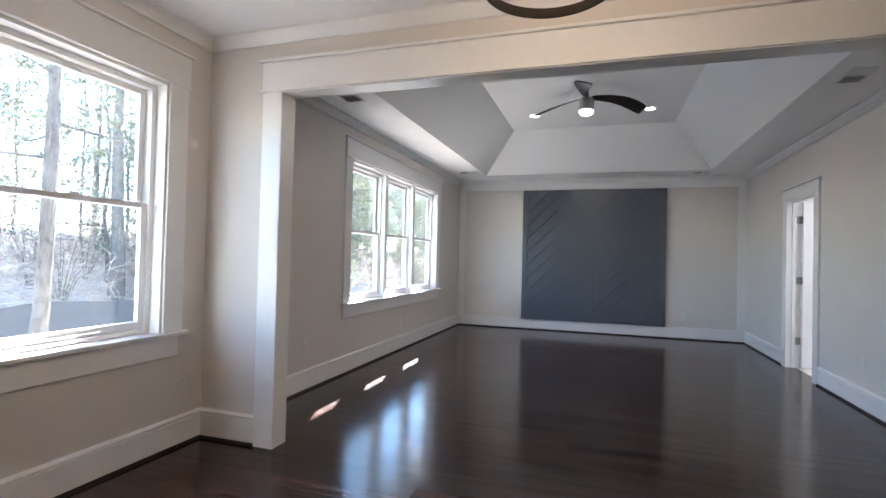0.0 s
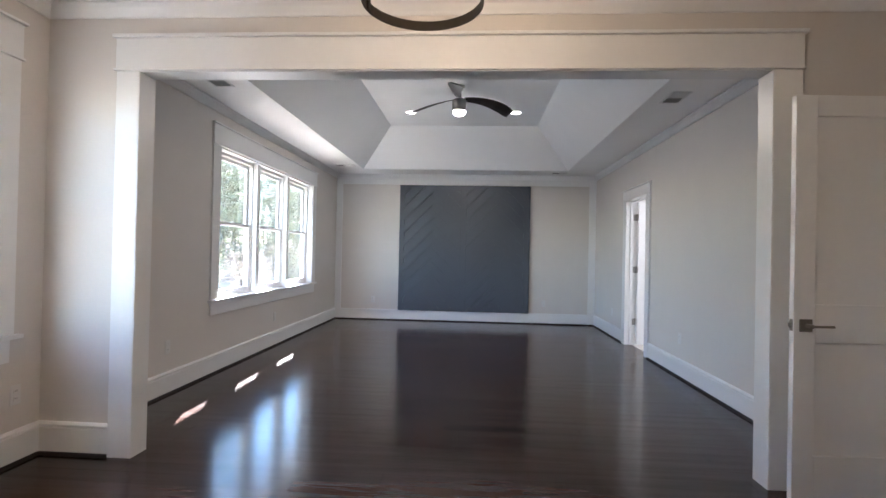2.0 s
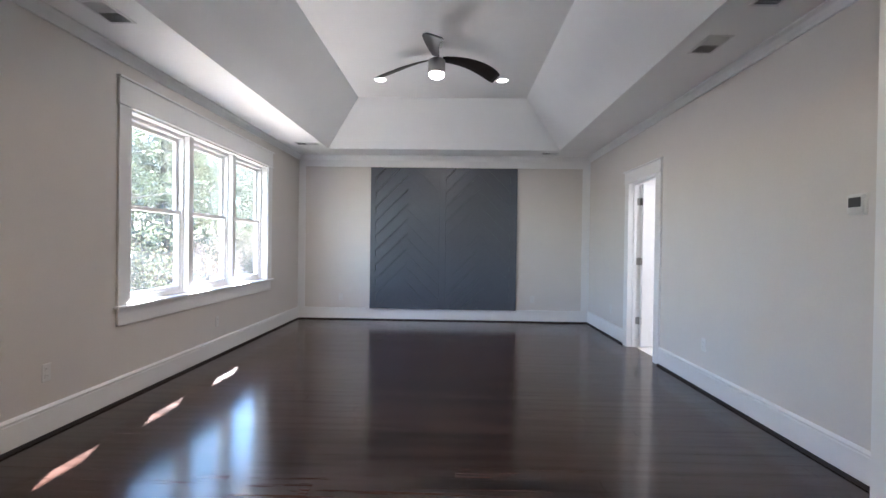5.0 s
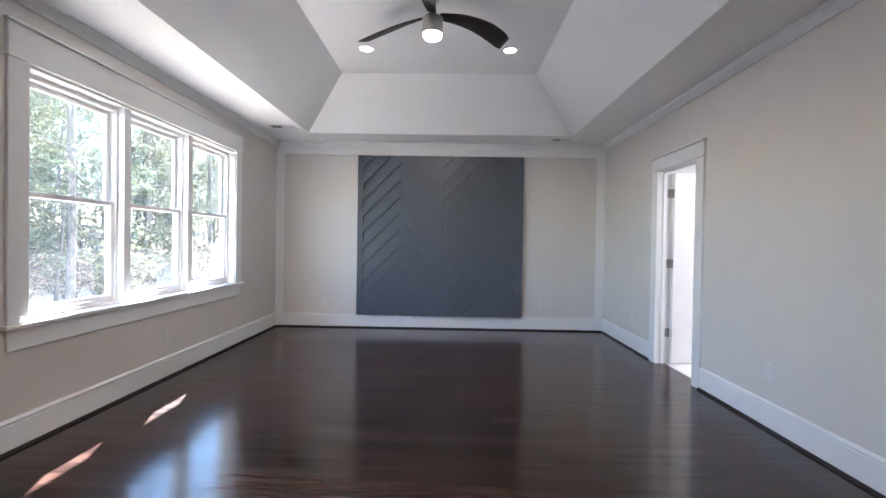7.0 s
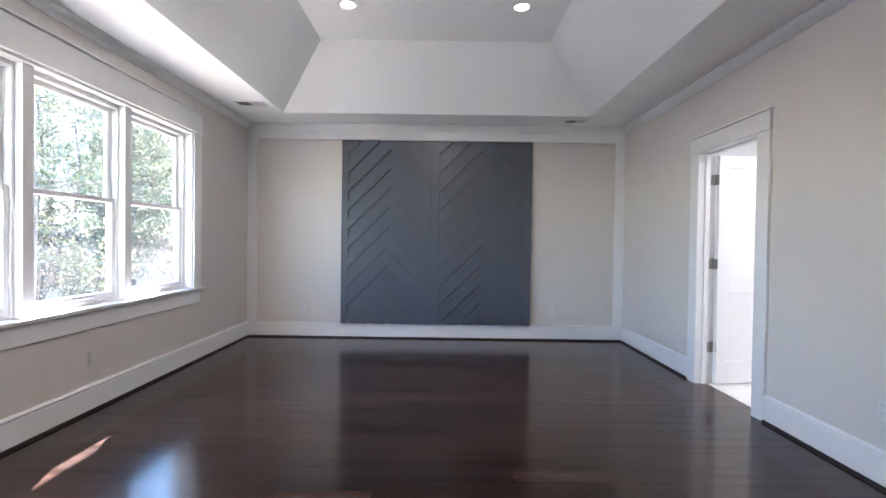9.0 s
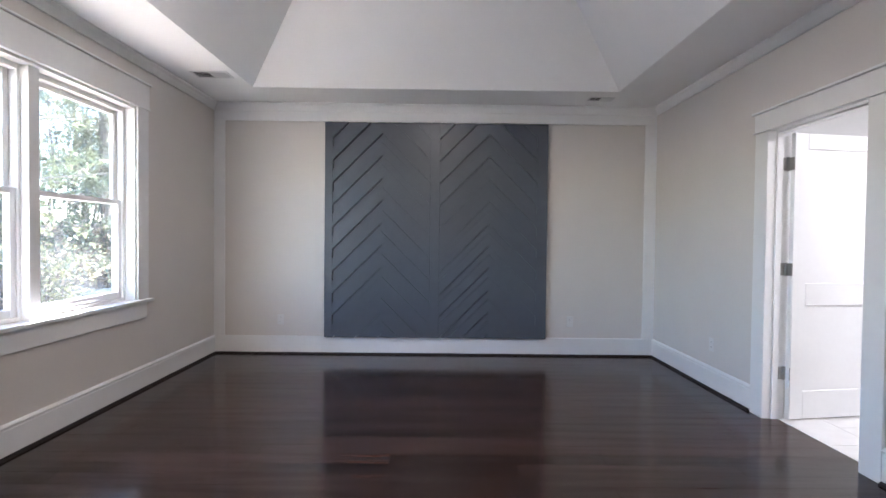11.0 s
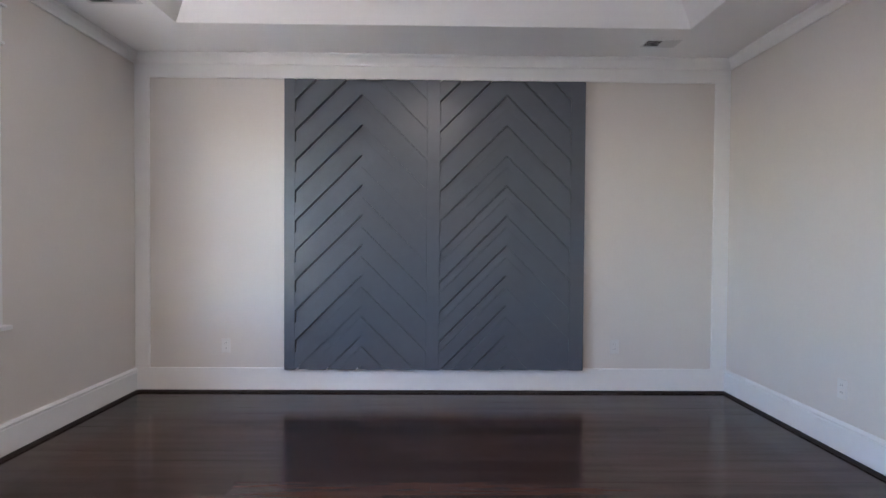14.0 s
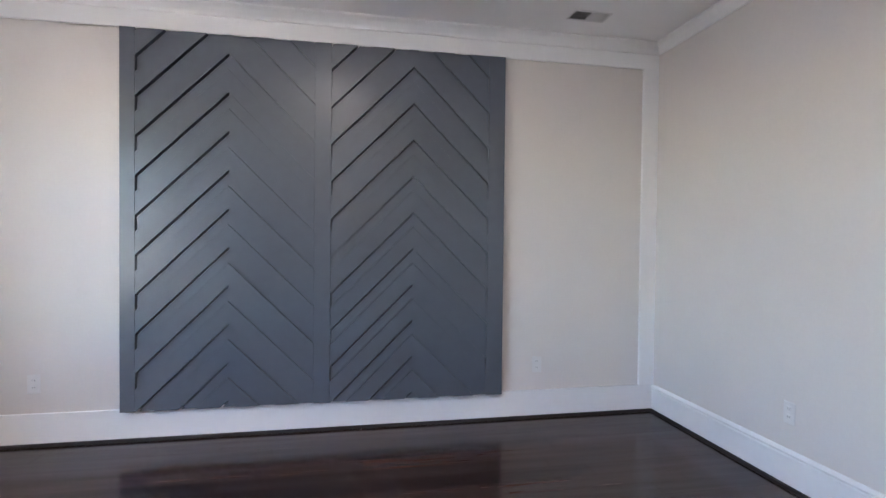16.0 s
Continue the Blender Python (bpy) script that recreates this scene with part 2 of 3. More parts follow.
# ---- the large structure ----
XL, XR, YB, YN0, YN1, ZC = -2.615, 2.240, 9.215, 2.785, 2.895, 2.743   # walls of the room, the dividing wall, the lower ceiling
XR_NEAR, Y_START = 2.47, -3.2                                             # near room
TOP = 3.62
WIN = (4.86, 7.795, 0.745, 2.325)      # opening of the triple window
NWIN = (1.445, 2.437, 0.745, 2.325)    # opening of the near window
DOOR = (6.472, 7.31, 0.0, 2.085)        # finished opening of the bath door
OPEN = (-2.013, 1.667, 0.0, 2.332)     # wide cased opening

finish("wall_left", pierced("x", XL - 0.17, XL, Y_START - 0.15, YB + 0.15, -0.6, TOP, [WIN, NWIN]), WALL, label="greige painted outer wall with white cased windows", kind="structure")
finish("wall_far", pierced("y", YB, YB + 0.15, XL, XR + 0.12, -0.3, TOP), WALL, label="greige painted wall behind the slate panel", kind="structure")
finish("wall_right", pierced("x", XR, XR + 0.12, YN1, YB, -0.3, TOP, [(DOOR[0] - 0.02, DOOR[1] + 0.02, -0.3, DOOR[3] + 0.02)]), WALL, label="greige painted wall with a white doorway", kind="structure")
finish("wall_dividing", pierced("y", YN0, YN1, XL, XR_NEAR + 0.12, -0.3, TOP, [(OPEN[0] - 0.018, OPEN[1] + 0.018, -0.3, OPEN[3] + 0.018)]), WALL, label="greige wall with a wide white cased opening", kind="structure")
finish("wall_near_right", pierced("x", XR_NEAR, XR_NEAR + 0.12, Y_START, YN0, -0.3, TOP), WALL, label="plain greige painted wall", kind="structure")
finish("wall_behind", pierced("y", Y_START - 0.12, Y_START, XL, XR_NEAR + 0.12, -0.3, TOP), WALL, label="plain greige painted wall", kind="structure")
finish("roof", box(XL - 0.17, 5.6, Y_START - 0.15, YB + 0.15, TOP, TOP + 0.12), ROOFING, label="charcoal shingled roof deck over the house", kind="structure")
finish("roof_eave", box(XL - 0.835, XL - 0.17, Y_START - 0.6, YB + 0.8, 2.60, 2.74), TRIM, label="white boxed eave along the outer wall", kind="structure")

# tray ceiling: soffit ring, four slopes, flat top
IN0, IN1 = (-1.976, 3.50, 1.605, 8.612), (-1.405, 4.07, 1.005, 8.058)
Z_TRAY = 3.377


def tray():
    bm = bmesh.new()

    def ring(r, z):
        return [bm.verts.new(p) for p in ((r[0], r[1], z), (r[2], r[1], z), (r[2], r[3], z), (r[0], r[3], z))]

    loops = [ring((XL, YN1, XR, YB), ZC), ring(IN0, ZC), ring(IN1, Z_TRAY)]
    for a, b in zip(loops, loops[1:]):
        for i in range(4):
            bm.faces.new((a[i], a[(i + 1) % 4], b[(i + 1) % 4], b[i]))
    bm.faces.new(loops[-1])
    r = bmesh.ops.extrude_face_region(bm, geom=bm.faces[:])
    for v in r["geom"]:
        if isinstance(v, bmesh.types.BMVert):
            v.co.z += 0.05
    return bm


finish("ceiling", tray(), CEIL, label="white tray ceiling with sloping sides", kind="structure")
finish("ceiling_near", box(XL, XR_NEAR, Y_START, YN0, ZC, ZC + 0.05), CEIL, label="flat white painted ceiling", kind="structure")

# bath beyond the door
finish("wall_bath", merge(pierced("y", 8.3, 8.42, XR + 0.12, 5.0, -0.3, TOP), pierced("y", 4.6, 4.72, XR + 0.12, 5.0, -0.3, TOP), pierced("x", 4.9, 5.02, 4.72, 8.3, -0.3, TOP)), TRIM, label="bright white bath walls", kind="structure")
finish("ceiling_bath", box(XR + 0.12, 4.9, 4.72, 8.3, ZC, ZC + 0.05), CEIL, label="white bath ceiling", kind="structure")

# ---- trim ----
BASE = ((0, 0.0), (0.017, 0.0), (0.017, 0.163), (0.012, 0.170), (0.021, 0.175), (0.023, 0.186), (0.010, 0.199), (0, 0.2))
SHOE_P = ((0, 0), (0.034, 0), (0.034, 0.006), (0.031, 0.014), (0.020, 0.020), (0, 0.020))
CROWN = ((0, ZC - 0.001), (0.062, ZC - 0.001), (0.060, ZC - 0.014), (0.040, ZC - 0.030), (0.020, ZC - 0.060), (0.012, ZC - 0.078), (0, ZC - 0.080))
SIDES = (((XL, YN1), (XL, YB), (1, 0)), ((XR, YN1), (XR, DOOR[0] - 0.145), (-1, 0)), ((XR, DOOR[1] + 0.145), (XR, YB), (-1, 0)),
         ((XL, Y_START), (XL, YN0), (1, 0)), ((XL, YN0), (OPEN[0] - 0.149, YN0), (0, -1)), ((OPEN[1] + 0.161, YN0), (XR_NEAR, YN0), (0, -1)),
         ((XL, YN1), (OPEN[0] - 0.149, YN1), (0, 1)), ((OPEN[1] + 0.161, YN1), (XR, YN1), (0, 1)),
         ((XR_NEAR, Y_START), (XR_NEAR, 1.1), (-1, 0)), ((XL, Y_START), (XR_NEAR, Y_START), (0, 1)))
for a, b, n in SIDES:
    finish("baseboard", run(BASE, a, b, n), TRIM, label="tall white baseboard with a bead cap", kind="structure")
    finish("shoe_trim", run(SHOE_P, a, b, n), SHOE, label="dark stained shoe moulding along the floor", kind="structure")
finish("shoe_trim", run(SHOE_P, (XL, YB), (XR, YB), (0, -1)), SHOE, label="dark stained shoe moulding along the floor", kind="structure")
for a, b, n in (((XL, YN1), (XL, YB), (1, 0)), ((XR, YN1), (XR, YB), (-1, 0)), ((XL, YN1), (XR, YN1), (0, 1)), ((XL, YB - 0.018), (XR, YB - 0.018), (0, -1)),
                ((XL, Y_START), (XL, YN0), (1, 0)), ((XL, YN0), (XR_NEAR, YN0), (0, -1)), ((XR_NEAR, Y_START), (XR_NEAR, YN0), (-1, 0)), ((XL, Y_START), (XR_NEAR, Y_START), (0, 1))):
    finish("crown_trim", run(CROWN, a, b, n), TRIM, label="small white crown moulding under the ceiling", kind="structure")

# flat boards that frame the far wall
far = thing("trim_far_wall", "flat white boards framing the far wall", "trim", kind="structure")
part("base_board", box(XL, XR, YB - 0.018, YB, 0.0, 0.2, 0.002), TRIM, far)
part("frieze_board", box(XL, XR, YB - 0.018, YB, 2.555, ZC - 0.001, 0.002), TRIM, far)
part("corner_board", box(XL, XL + 0.118, YB - 0.018, YB, 0.2, 2.555, 0.002), TRIM, far)
part("corner_board", box(XR - 0.125, XR, YB - 0.018, YB, 0.2, 2.555, 0.002), TRIM, far)


def cased_opening():
    x0, x1, _, zt = OPEN
    ob = thing("trim_wide_opening", "wide white cased opening with a square head", "trim", kind="structure")
    for s, x in ((-1, x0), (1, x1)):
        part("jamb", box(min(x, x + s * 0.018), max(x, x + s * 0.018), YN0 - 0.018, YN1 + 0.018, 0, zt + 0.018), TRIM, ob)
    part("head_jamb", box(x0, x1, YN0 - 0.018, YN1 + 0.018, zt, zt + 0.018), TRIM, ob)
    for y0, y1, d in ((YN0 - 0.020, YN0, -1), (YN1, YN1 + 0.020, 1)):
        for a, b in ((x0 - 0.148, x0 - 0.004), (x1 + 0.004, x1 + 0.160)):
            part("casing_leg", box(a, b, y0, y1, 0, zt + 0.004, 0.002), TRIM, ob)
        part("head_casing", box(x0 - 0.152, x1 + 0.163, y0 - (0.004 if d < 0 else 0), y1 + (0.004 if d > 0 else 0), zt + 0.019, 2.535, 0.002), TRIM, ob)
        part("fillet", box(x0 - 0.160, x1 + 0.170, y0 - (0.014 if d < 0 else 0), y1 + (0.014 if d > 0 else 0), zt + 0.005, zt + 0.0185, 0.004, 2), TRIM, ob)
        part("head_cap", box(x0 - 0.168, x1 + 0.180, y0 - (0.022 if d < 0 else 0), y1 + (0.022 if d > 0 else 0), 2.536, 2.556, 0.003), TRIM, ob)
    return ob


cased_opening()


def window(name, opening, units, label):
    """A bank of white double-hung windows with flat casing, stool and apron, in the outer wall."""
    y0, y1, z0, z1 = opening
    ob = thing(name, label, "window", kind="structure")
    x = XL
    xi, xo = x - 0.075, x - 0.165
    for a, b in ((y0 - 0.150, y0 - 0.004), (y1 + 0.004, y1 + 0.150)):
        part("casing_leg", box(x, x + 0.018, a, b, z0 + 0.012, z1 + 0.004, 0.002), TRIM, ob)
    part("head_casing", box(x, x + 0.023, y0 - 0.156, y1 + 0.156, z1 + 0.019, 2.535, 0.002), TRIM, ob)
    part("fillet", box(x, x + 0.032, y0 - 0.164, y1 + 0.164, z1 + 0.005, z1 + 0.0185, 0.004, 2), TRIM, ob)
    part("head_cap", box(x, x + 0.040, y0 - 0.172, y1 + 0.172, 2.536, 2.552, 0.003), TRIM, ob)
    part("window_sill", merge(box(x + 0.0005, x + 0.045, y0 - 0.185, y1 + 0.185, z0 - 0.013, z0 + 0.011, 0.004, 2), box(xo, x + 0.006, y0 + 0.001, y1 - 0.001, z0 - 0.012, z0 + 0.010)), TRIM, ob)
    part("apron", box(x, x + 0.018, y0 - 0.150, y1 + 0.125, z0 - 0.145, z0 - 0.014, 0.002), TRIM, ob)
    # jamb lining
    for a, b in ((y0, y0 + 0.014), (y1 - 0.014, y1)):
        part("jamb", box(xi, x + 0.002, a, b, z0 + 0.011, z1), TRIM, ob)
    part("head_jamb", box(xi, x + 0.002, y0 + 0.014, y1 - 0.014, z1 - 0.014, z1), TRIM, ob)
    pitch = (y1 - y0 - 0.028) / units
    for k in range(units):
        a, b = y0 + 0.014 + k * pitch, y0 + 0.014 + (k + 1) * pitch
        if k:
            part("mullion", box(xi - 0.004, x - 0.022, a - 0.042, a + 0.042, z0 + 0.011, z1 - 0.014, 0.003), TRIM, ob)
        u0, u1 = a + (0.030 if k else 0.0), b - (0.030 if k < units - 1 else 0.0)
        v0, v1 = z0 + 0.012, z1 - 0.014
        fr = 0.034
        part("window_frame", merge(box(xo, xi, u0, u0 + fr, v0, v1, 0.002), box(xo, xi, u1 - fr, u1, v0, v1, 0.002),
                                   box(xo, xi, u0 + fr, u1 - fr, v0, v0 + 0.026, 0.002), box(xo, xi, u0 + fr, u1 - fr, v1 - fr, v1, 0.002)), VINYL, ob)
        mid = 1.548
        s0, s1 = u0 + fr, u1 - fr
        for sash, xa, xb, za, zb, rb, rt in (("upper_sash", xo + 0.008, xo + 0.038, mid - 0.016, v1 - fr, 0.034, 0.036), ("lower_sash", xo + 0.044, xo + 0.078, v0 + 0.026, mid + 0.018, 0.050, 0.034)):
            st = 0.040
            sob = part(sash, merge(box(xa, xb, s0, s0 + st, za, zb, 0.003), box(xa, xb, s1 - st, s1, za, zb, 0.003),
                                   box(xa, xb, s0 + st, s1 - st, za, za + rb, 0.003), box(xa, xb, s0 + st, s1 - st, zb - rt, zb, 0.003)), VINYL, ob)
            xm = (xa + xb) / 2
            pane = part("pane", box(xm - 0.003, xm + 0.003, s0 + st - 0.004, s1 - st + 0.004, za + rb - 0.004, zb - rt + 0.004), GLASS, sob, "clear window glass")
            pane.visible_shadow = False
        # sash lift on the lower rail
        yc = (s0 + s1) / 2
        part("sash_lift", box(xo + 0.078, xo + 0.092, yc - 0.16, yc + 0.16, v0 + 0.036, v0 + 0.050, 0.003), VINYL, ob)
        part("sash_lock", merge(box(xo + 0.050, xo + 0.076, yc - 0.03, yc + 0.03, mid + 0.018, mid + 0.026, 0.002), box(xo + 0.056, xo + 0.066, yc - 0.01, yc + 0.035, mid + 0.026, mid + 0.034, 0.002)), VINYL, ob)
    return ob


window("window_1", WIN, 3, "white triple double-hung window with flat casing and deep sill")
window("window_2", NWIN, 1, "white double-hung window with flat casing in the near room")


# ---- doors ----
def bath_doorway():
    y0, y1, _, zt = DOOR
    ob = thing("trim_bath_door", "white door casing with a square capped head", "trim", kind="structure")
    for a, b in ((y0 - 0.02, y0), (y1, y1 + 0.02)):
        part("jamb", box(XR - 0.018, XR + 0.138, a, b, 0, zt + 0.02), TRIM, ob)
    part("head_jamb", box(XR - 0.018, XR + 0.138, y0, y1, zt, zt + 0.02), TRIM, ob)
    for a, b in ((y0, y0 + 0.012), (y1 - 0.012, y1)):
        part("stop", box(XR + 0.045, XR + 0.085, a, b, 0, zt - 0.012), TRIM, ob)
    part("head_stop", box(XR + 0.045, XR + 0.085, y0, y1, zt - 0.012, zt), TRIM, ob)
    for a, b in ((y0 - 0.142, y0 - 0.006), (y1 + 0.006, y1 + 0.142)):
        part("casing_leg", box(XR - 0.020, XR, a, b, 0, zt + 0.004, 0.002), TRIM, ob)
        part("casing_leg", box(XR + 0.12, XR + 0.14, a, b, 0, zt + 0.004, 0.002), TRIM, ob)
    part("head_casing", box(XR - 0.024, XR, y0 - 0.148, y1 + 0.148, zt + 0.019, zt + 0.145, 0.002), TRIM, ob)
    part("fillet", box(XR - 0.034, XR, y0 - 0.156, y1 + 0.156, zt + 0.005, zt + 0.0185, 0.004, 2), TRIM, ob)
    part("head_cap", box(XR - 0.042, XR, y0 - 0.166, y1 + 0.166, zt + 0.146, zt + 0.162, 0.003), TRIM, ob)
    part("threshold", box(XR + 0.095, XR + 0.112, y0, y1, -0.01, 0.004, 0.002), TILE, ob, "pale stone threshold strip")


bath_doorway()


def panel_leaf(w, h, t=0.036, rails=(0.11, 0.20, 0.16), lock=0.90):
    """A two-panel leaf in its own frame: x along the width, y through it, z up."""
    bms = [box(0, 0.11, 0, t, 0, h, 0.002), box(w - 0.11, w, 0, t, 0, h, 0.002)]
    zs = ((0, rails[1]), (lock - rails[2] / 2, lock + rails[2] / 2), (h - rails[0], h))
    for a, b in zs:
        bms.append(box(0.11, w - 0.11, 0.0005, t - 0.0005, a, b, 0.002))
    for a, b in ((rails[1], lock - rails[2] / 2), (lock + rails[2] / 2, h - rails[0])):
        bms.append(box(0.108, w - 0.108, 0.011, t - 0.011, a - 0.002, b + 0.002))
    return merge(*bms)


def lever(parent, w, t, z, front):
    """A square rose with a straight lever, and its latch."""
    s = -1 if front else 1
    y = 0 if front else t
    ys = sorted((y, y + s * 0.009))
    x = 0.06
    part("rose", box(x - 0.033, x + 0.033, ys[0], ys[1], z - 0.033, z + 0.033, 0.003), SATIN, parent, "square brushed nickel rose")
    ys = sorted((y + s * 0.009, y + s * 0.055))
    yl = sorted((y + s * 0.042, y + s * 0.056))
    part("lever_handle", merge(box(x - 0.010, x + 0.010, ys[0], ys[1], z - 0.010, z + 0.010, 0.003), box(x - 0.012, x + 0.115, yl[0], yl[1], z - 0.006, z + 0.006, 0.003)), SATIN, parent, "brushed nickel lever")


# bath door: swung open into the bath, hinged on the far jamb
d1 = thing("door_1", "white panelled bath door standing open", "door", kind="structure", at=(XR + 0.128, DOOR[1] - 0.008, 0.012))
d1.rotation_euler = (0, 0, radians(9))
leaf = part("door_leaf", panel_leaf(0.80, 2.055), TRIM, d1)
leaf.matrix_local = pose(0.012, -0.045, 0)
for z in (0.325, 1.08, 1.84):
    hg = part("hinge", merge(lathe(((0.007, z - 0.05), (0.008, z - 0.048), (0.008, z + 0.048), (0.007, z + 0.05)), (0, 0), 10), box(0.0085, 0.0125, -0.044, 0.002, z - 0.045, z + 0.045), box(-0.042, 0.0, 0.003, 0.006, z - 0.045, z + 0.045)), STEEL, d1, "brushed steel butt hinge")
part("hinge_gap_seal", box(0.006, 0.011, -0.040, -0.012, 0.0, 1.02), TRIM, d1)

# near-room door: leaf folded back towards the dividing wall
d2 = thing("door_2", "white two-panel door folded open by the opening", "door", kind="structure", at=(1.685, 2.590, 0.012))
d2.rotation_euler = (0, 0, radians(2.5))
leaf2 = part("door_leaf", panel_leaf(0.765, 2.125, rails=(0.11, 0.25, 0.20), lock=0.935), TRIM, d2)
lever(leaf2, 0.765, 0.036, 0.925, True)
part("latch", merge(box(-0.002, 0.0, 0.006, 0.030, 0.895, 0.955, 0.0005), box(-0.014, -0.002, 0.010, 0.026, 0.911, 0.939, 0.004)), SATIN, leaf2, "nickel latch plate and bolt")
for z in (0.22, 1.05, 1.90):
    part("hinge", lathe(((0.007, z - 0.05), (0.008, z - 0.048), (0.008, z + 0.048), (0.007, z + 0.05)), (0.774, 0.006), 10), STEEL, d2, "brushed steel hinge")
stop = thing("door_stop", "small nickel door stop on the baseboard", "door stop", at=(1.85, YN0 - 0.02, 0.10))
part("spring", lathe(((0.012, 0), (0.012, 0.006), (0.006, 0.008), (0.005, 0.065), (0.009, 0.067), (0.009, 0.080)), (0, 0), 12), NICKEL, stop).rotation_euler = (radians(90), 0, 0)

# ---- slate chevron panel ----
P0, P1, PZ0, PZ1 = -1.394, 1.034, 0.196, 2.542
P_DEEP, P_BACK, P_FACE = YB - 0.005, YB - 0.047, YB - 0.062


def clip(poly, z, keep_above):
    out = []
    for (xa, za), (xb, zb) in zip(poly, poly[1:] + poly[:1]):
        ia, ib = (za >= z) == keep_above, (zb >= z) == keep_above
        if ia:
            out.append((xa, za))
        if ia != ib:
            f = (z - za) / (zb - za)
            out.append((xa + f * (xb - xa), z))
    return out


def slab(poly, face_y=None, mitre=None):
    """A flat board with the outline poly (x, z), its face eased at the edges."""
    bm = bmesh.new()
    face_y = P_FACE if face_y is None else face_y
    cx, cz = sum(p[0] for p in poly) / len(poly), sum(p[1] for p in poly) / len(poly)
    back = [bm.verts.new((x, P_DEEP, z)) for x, z in poly]
    edge = [bm.verts.new((x, face_y + 0.0015, z)) for x, z in poly]
    face = [bm.verts.new((x if x == mitre else x + 0.0015 * (1 if cx > x else -1), face_y, z + 0.0015 * (1 if cz > z else -1))) for x, z in poly]
    k = len(poly)
    for a, b in ((back, edge), (edge, face)):
        for i in range(k):
            bm.faces.new((a[i], a[(i + 1) % k], b[(i + 1) % k], b[i]))
    bm.faces.new(face)
    return bm


def chevron_panel():
    ob = thing("wall_panel", "slate blue-grey wooden chevron accent panel on the far wall", "wall panel")
    part("backing", box(P0, P1, P_DEEP, YB - 0.0005, PZ0, PZ1), SLATE, ob)
    for a, b in ((P0, -1.308), (-0.246, -0.142), (0.918, P1)):
        part("stile", slab([(a, PZ0), (b, PZ0), (b, PZ1), (a, PZ1)]), SLATE, ob)
    step, tall, low = 0.2425, 0.1425, 2.375
    for xs, xm, xe in ((-1.308, -0.772, -0.246), (-0.142, 0.397, 0.918)):
        for k in range(-3, 15):
            z = low - step * k
            apex = z + (xm - xs)
            end = apex - (xe - xm)
            for poly in ([(xs, z), (xm, apex), (xm, apex + tall), (xs, z + tall)], [(xm, apex), (xe, end), (xe, end + tall), (xm, apex + tall)]):
                cut = clip(clip(poly, PZ0 + 0.001, True), PZ1 - 0.001, False)
                if len(cut) > 2 and max(p[1] for p in cut) - min(p[1] for p in cut) > 0.01:
                    part("slat", slab(cut, None, xm), SLATE, ob)
            # recessed boards between the slats, with an open shadow gap under each rising slat
            gap, low_z = 0.014, z - (step - tall)
            run_up = [(xs + 0.006, low_z + 0.006), (xm, low_z + xm - xs), (xm, apex - gap), (xs + 0.006, z + 0.006 - gap)]
            run_down = [(xm, low_z + xm - xs), (xe, end - (step - tall)), (xe, end), (xm, apex)]
            for poly in (run_up, run_down):
                cut = clip(clip(poly, PZ0 + 0.001, True), PZ1 - 0.001, False)
                if len(cut) > 2 and max(p[1] for p in cut) - min(p[1] for p in cut) > 0.01:
                    part("inlay_board", slab(cut, P_BACK, xm), SLATE, ob)


chevron_panel()

# ---- fixtures ----
def ceiling_fan():
    fx, fy = FAN
    ob = thing("ceiling_fan", "nickel ceiling fan with three dark curved blades and lit lamp", "ceiling fan", at=(fx, fy, Z_TRAY))
    part("canopy", lathe(((0.068, 0), (0.068, -0.012), (0.050, -0.045), (0.020, -0.062)), (0, 0)), NICKEL, ob, smooth=True)
    part("downrod", lathe(((0.012, -0.06), (0.012, -0.16)), (0, 0), 14), NICKEL, ob, smooth=True)
    part("housing", lathe(((0.020, -0.150), (0.060, -0.165), (0.088, -0.185), (0.090, -0.300), (0.082, -0.318)), (0, 0)), NICKEL, ob, "brushed nickel motor housing", smooth=True)
    part("lamp_lens", lathe(((0.080, -0.316), (0.080, -0.335), (0.068, -0.356), (0.040, -0.370), (0.005, -0.374)), (0, 0)), LENS, ob, "lit frosted glass lens", smooth=True)
    for a0 in (22, 142, 262):
        bm = bmesh.new()
        rows = []
        for i in range(15):
            f = i / 14
            r = 0.06 + 0.70 * f
            a = radians(a0 + 9 * f ** 1.6)
            half = (0.040 + 0.056 * min(f / 0.7, 1.0) ** 0.8) * (1.0 if i < 13 else (0.97 if i == 13 else 0.80))
            c = Vector((r * math.cos(a), r * math.sin(a), -0.160 - 0.080 * f ** 2 + 0.018 * math.sin(math.pi * f)))
            side = Vector((-math.sin(a), math.cos(a), -0.34)).normalized()
            up = Vector((0, 0, 0.004))
            rows.append([bm.verts.new(c + side * half * s + up * u) for s, u in ((-1, 0), (-0.9, 1), (0, 1.5), (0.9, 1), (1, 0), (0.9, -1), (0, -1), (-0.9, -1))])
        for p, q in zip(rows, rows[1:]):
            for i in range(8):
                bm.faces.new((p[i], p[(i + 1) % 8], q[(i + 1) % 8], q[i]))
        bm.faces.new(rows[0])
        bm.faces.new(rows[-1])
        part("blade", bm, BLADE, ob, "dark curved wooden blade", smooth=True)


ceiling_fan()


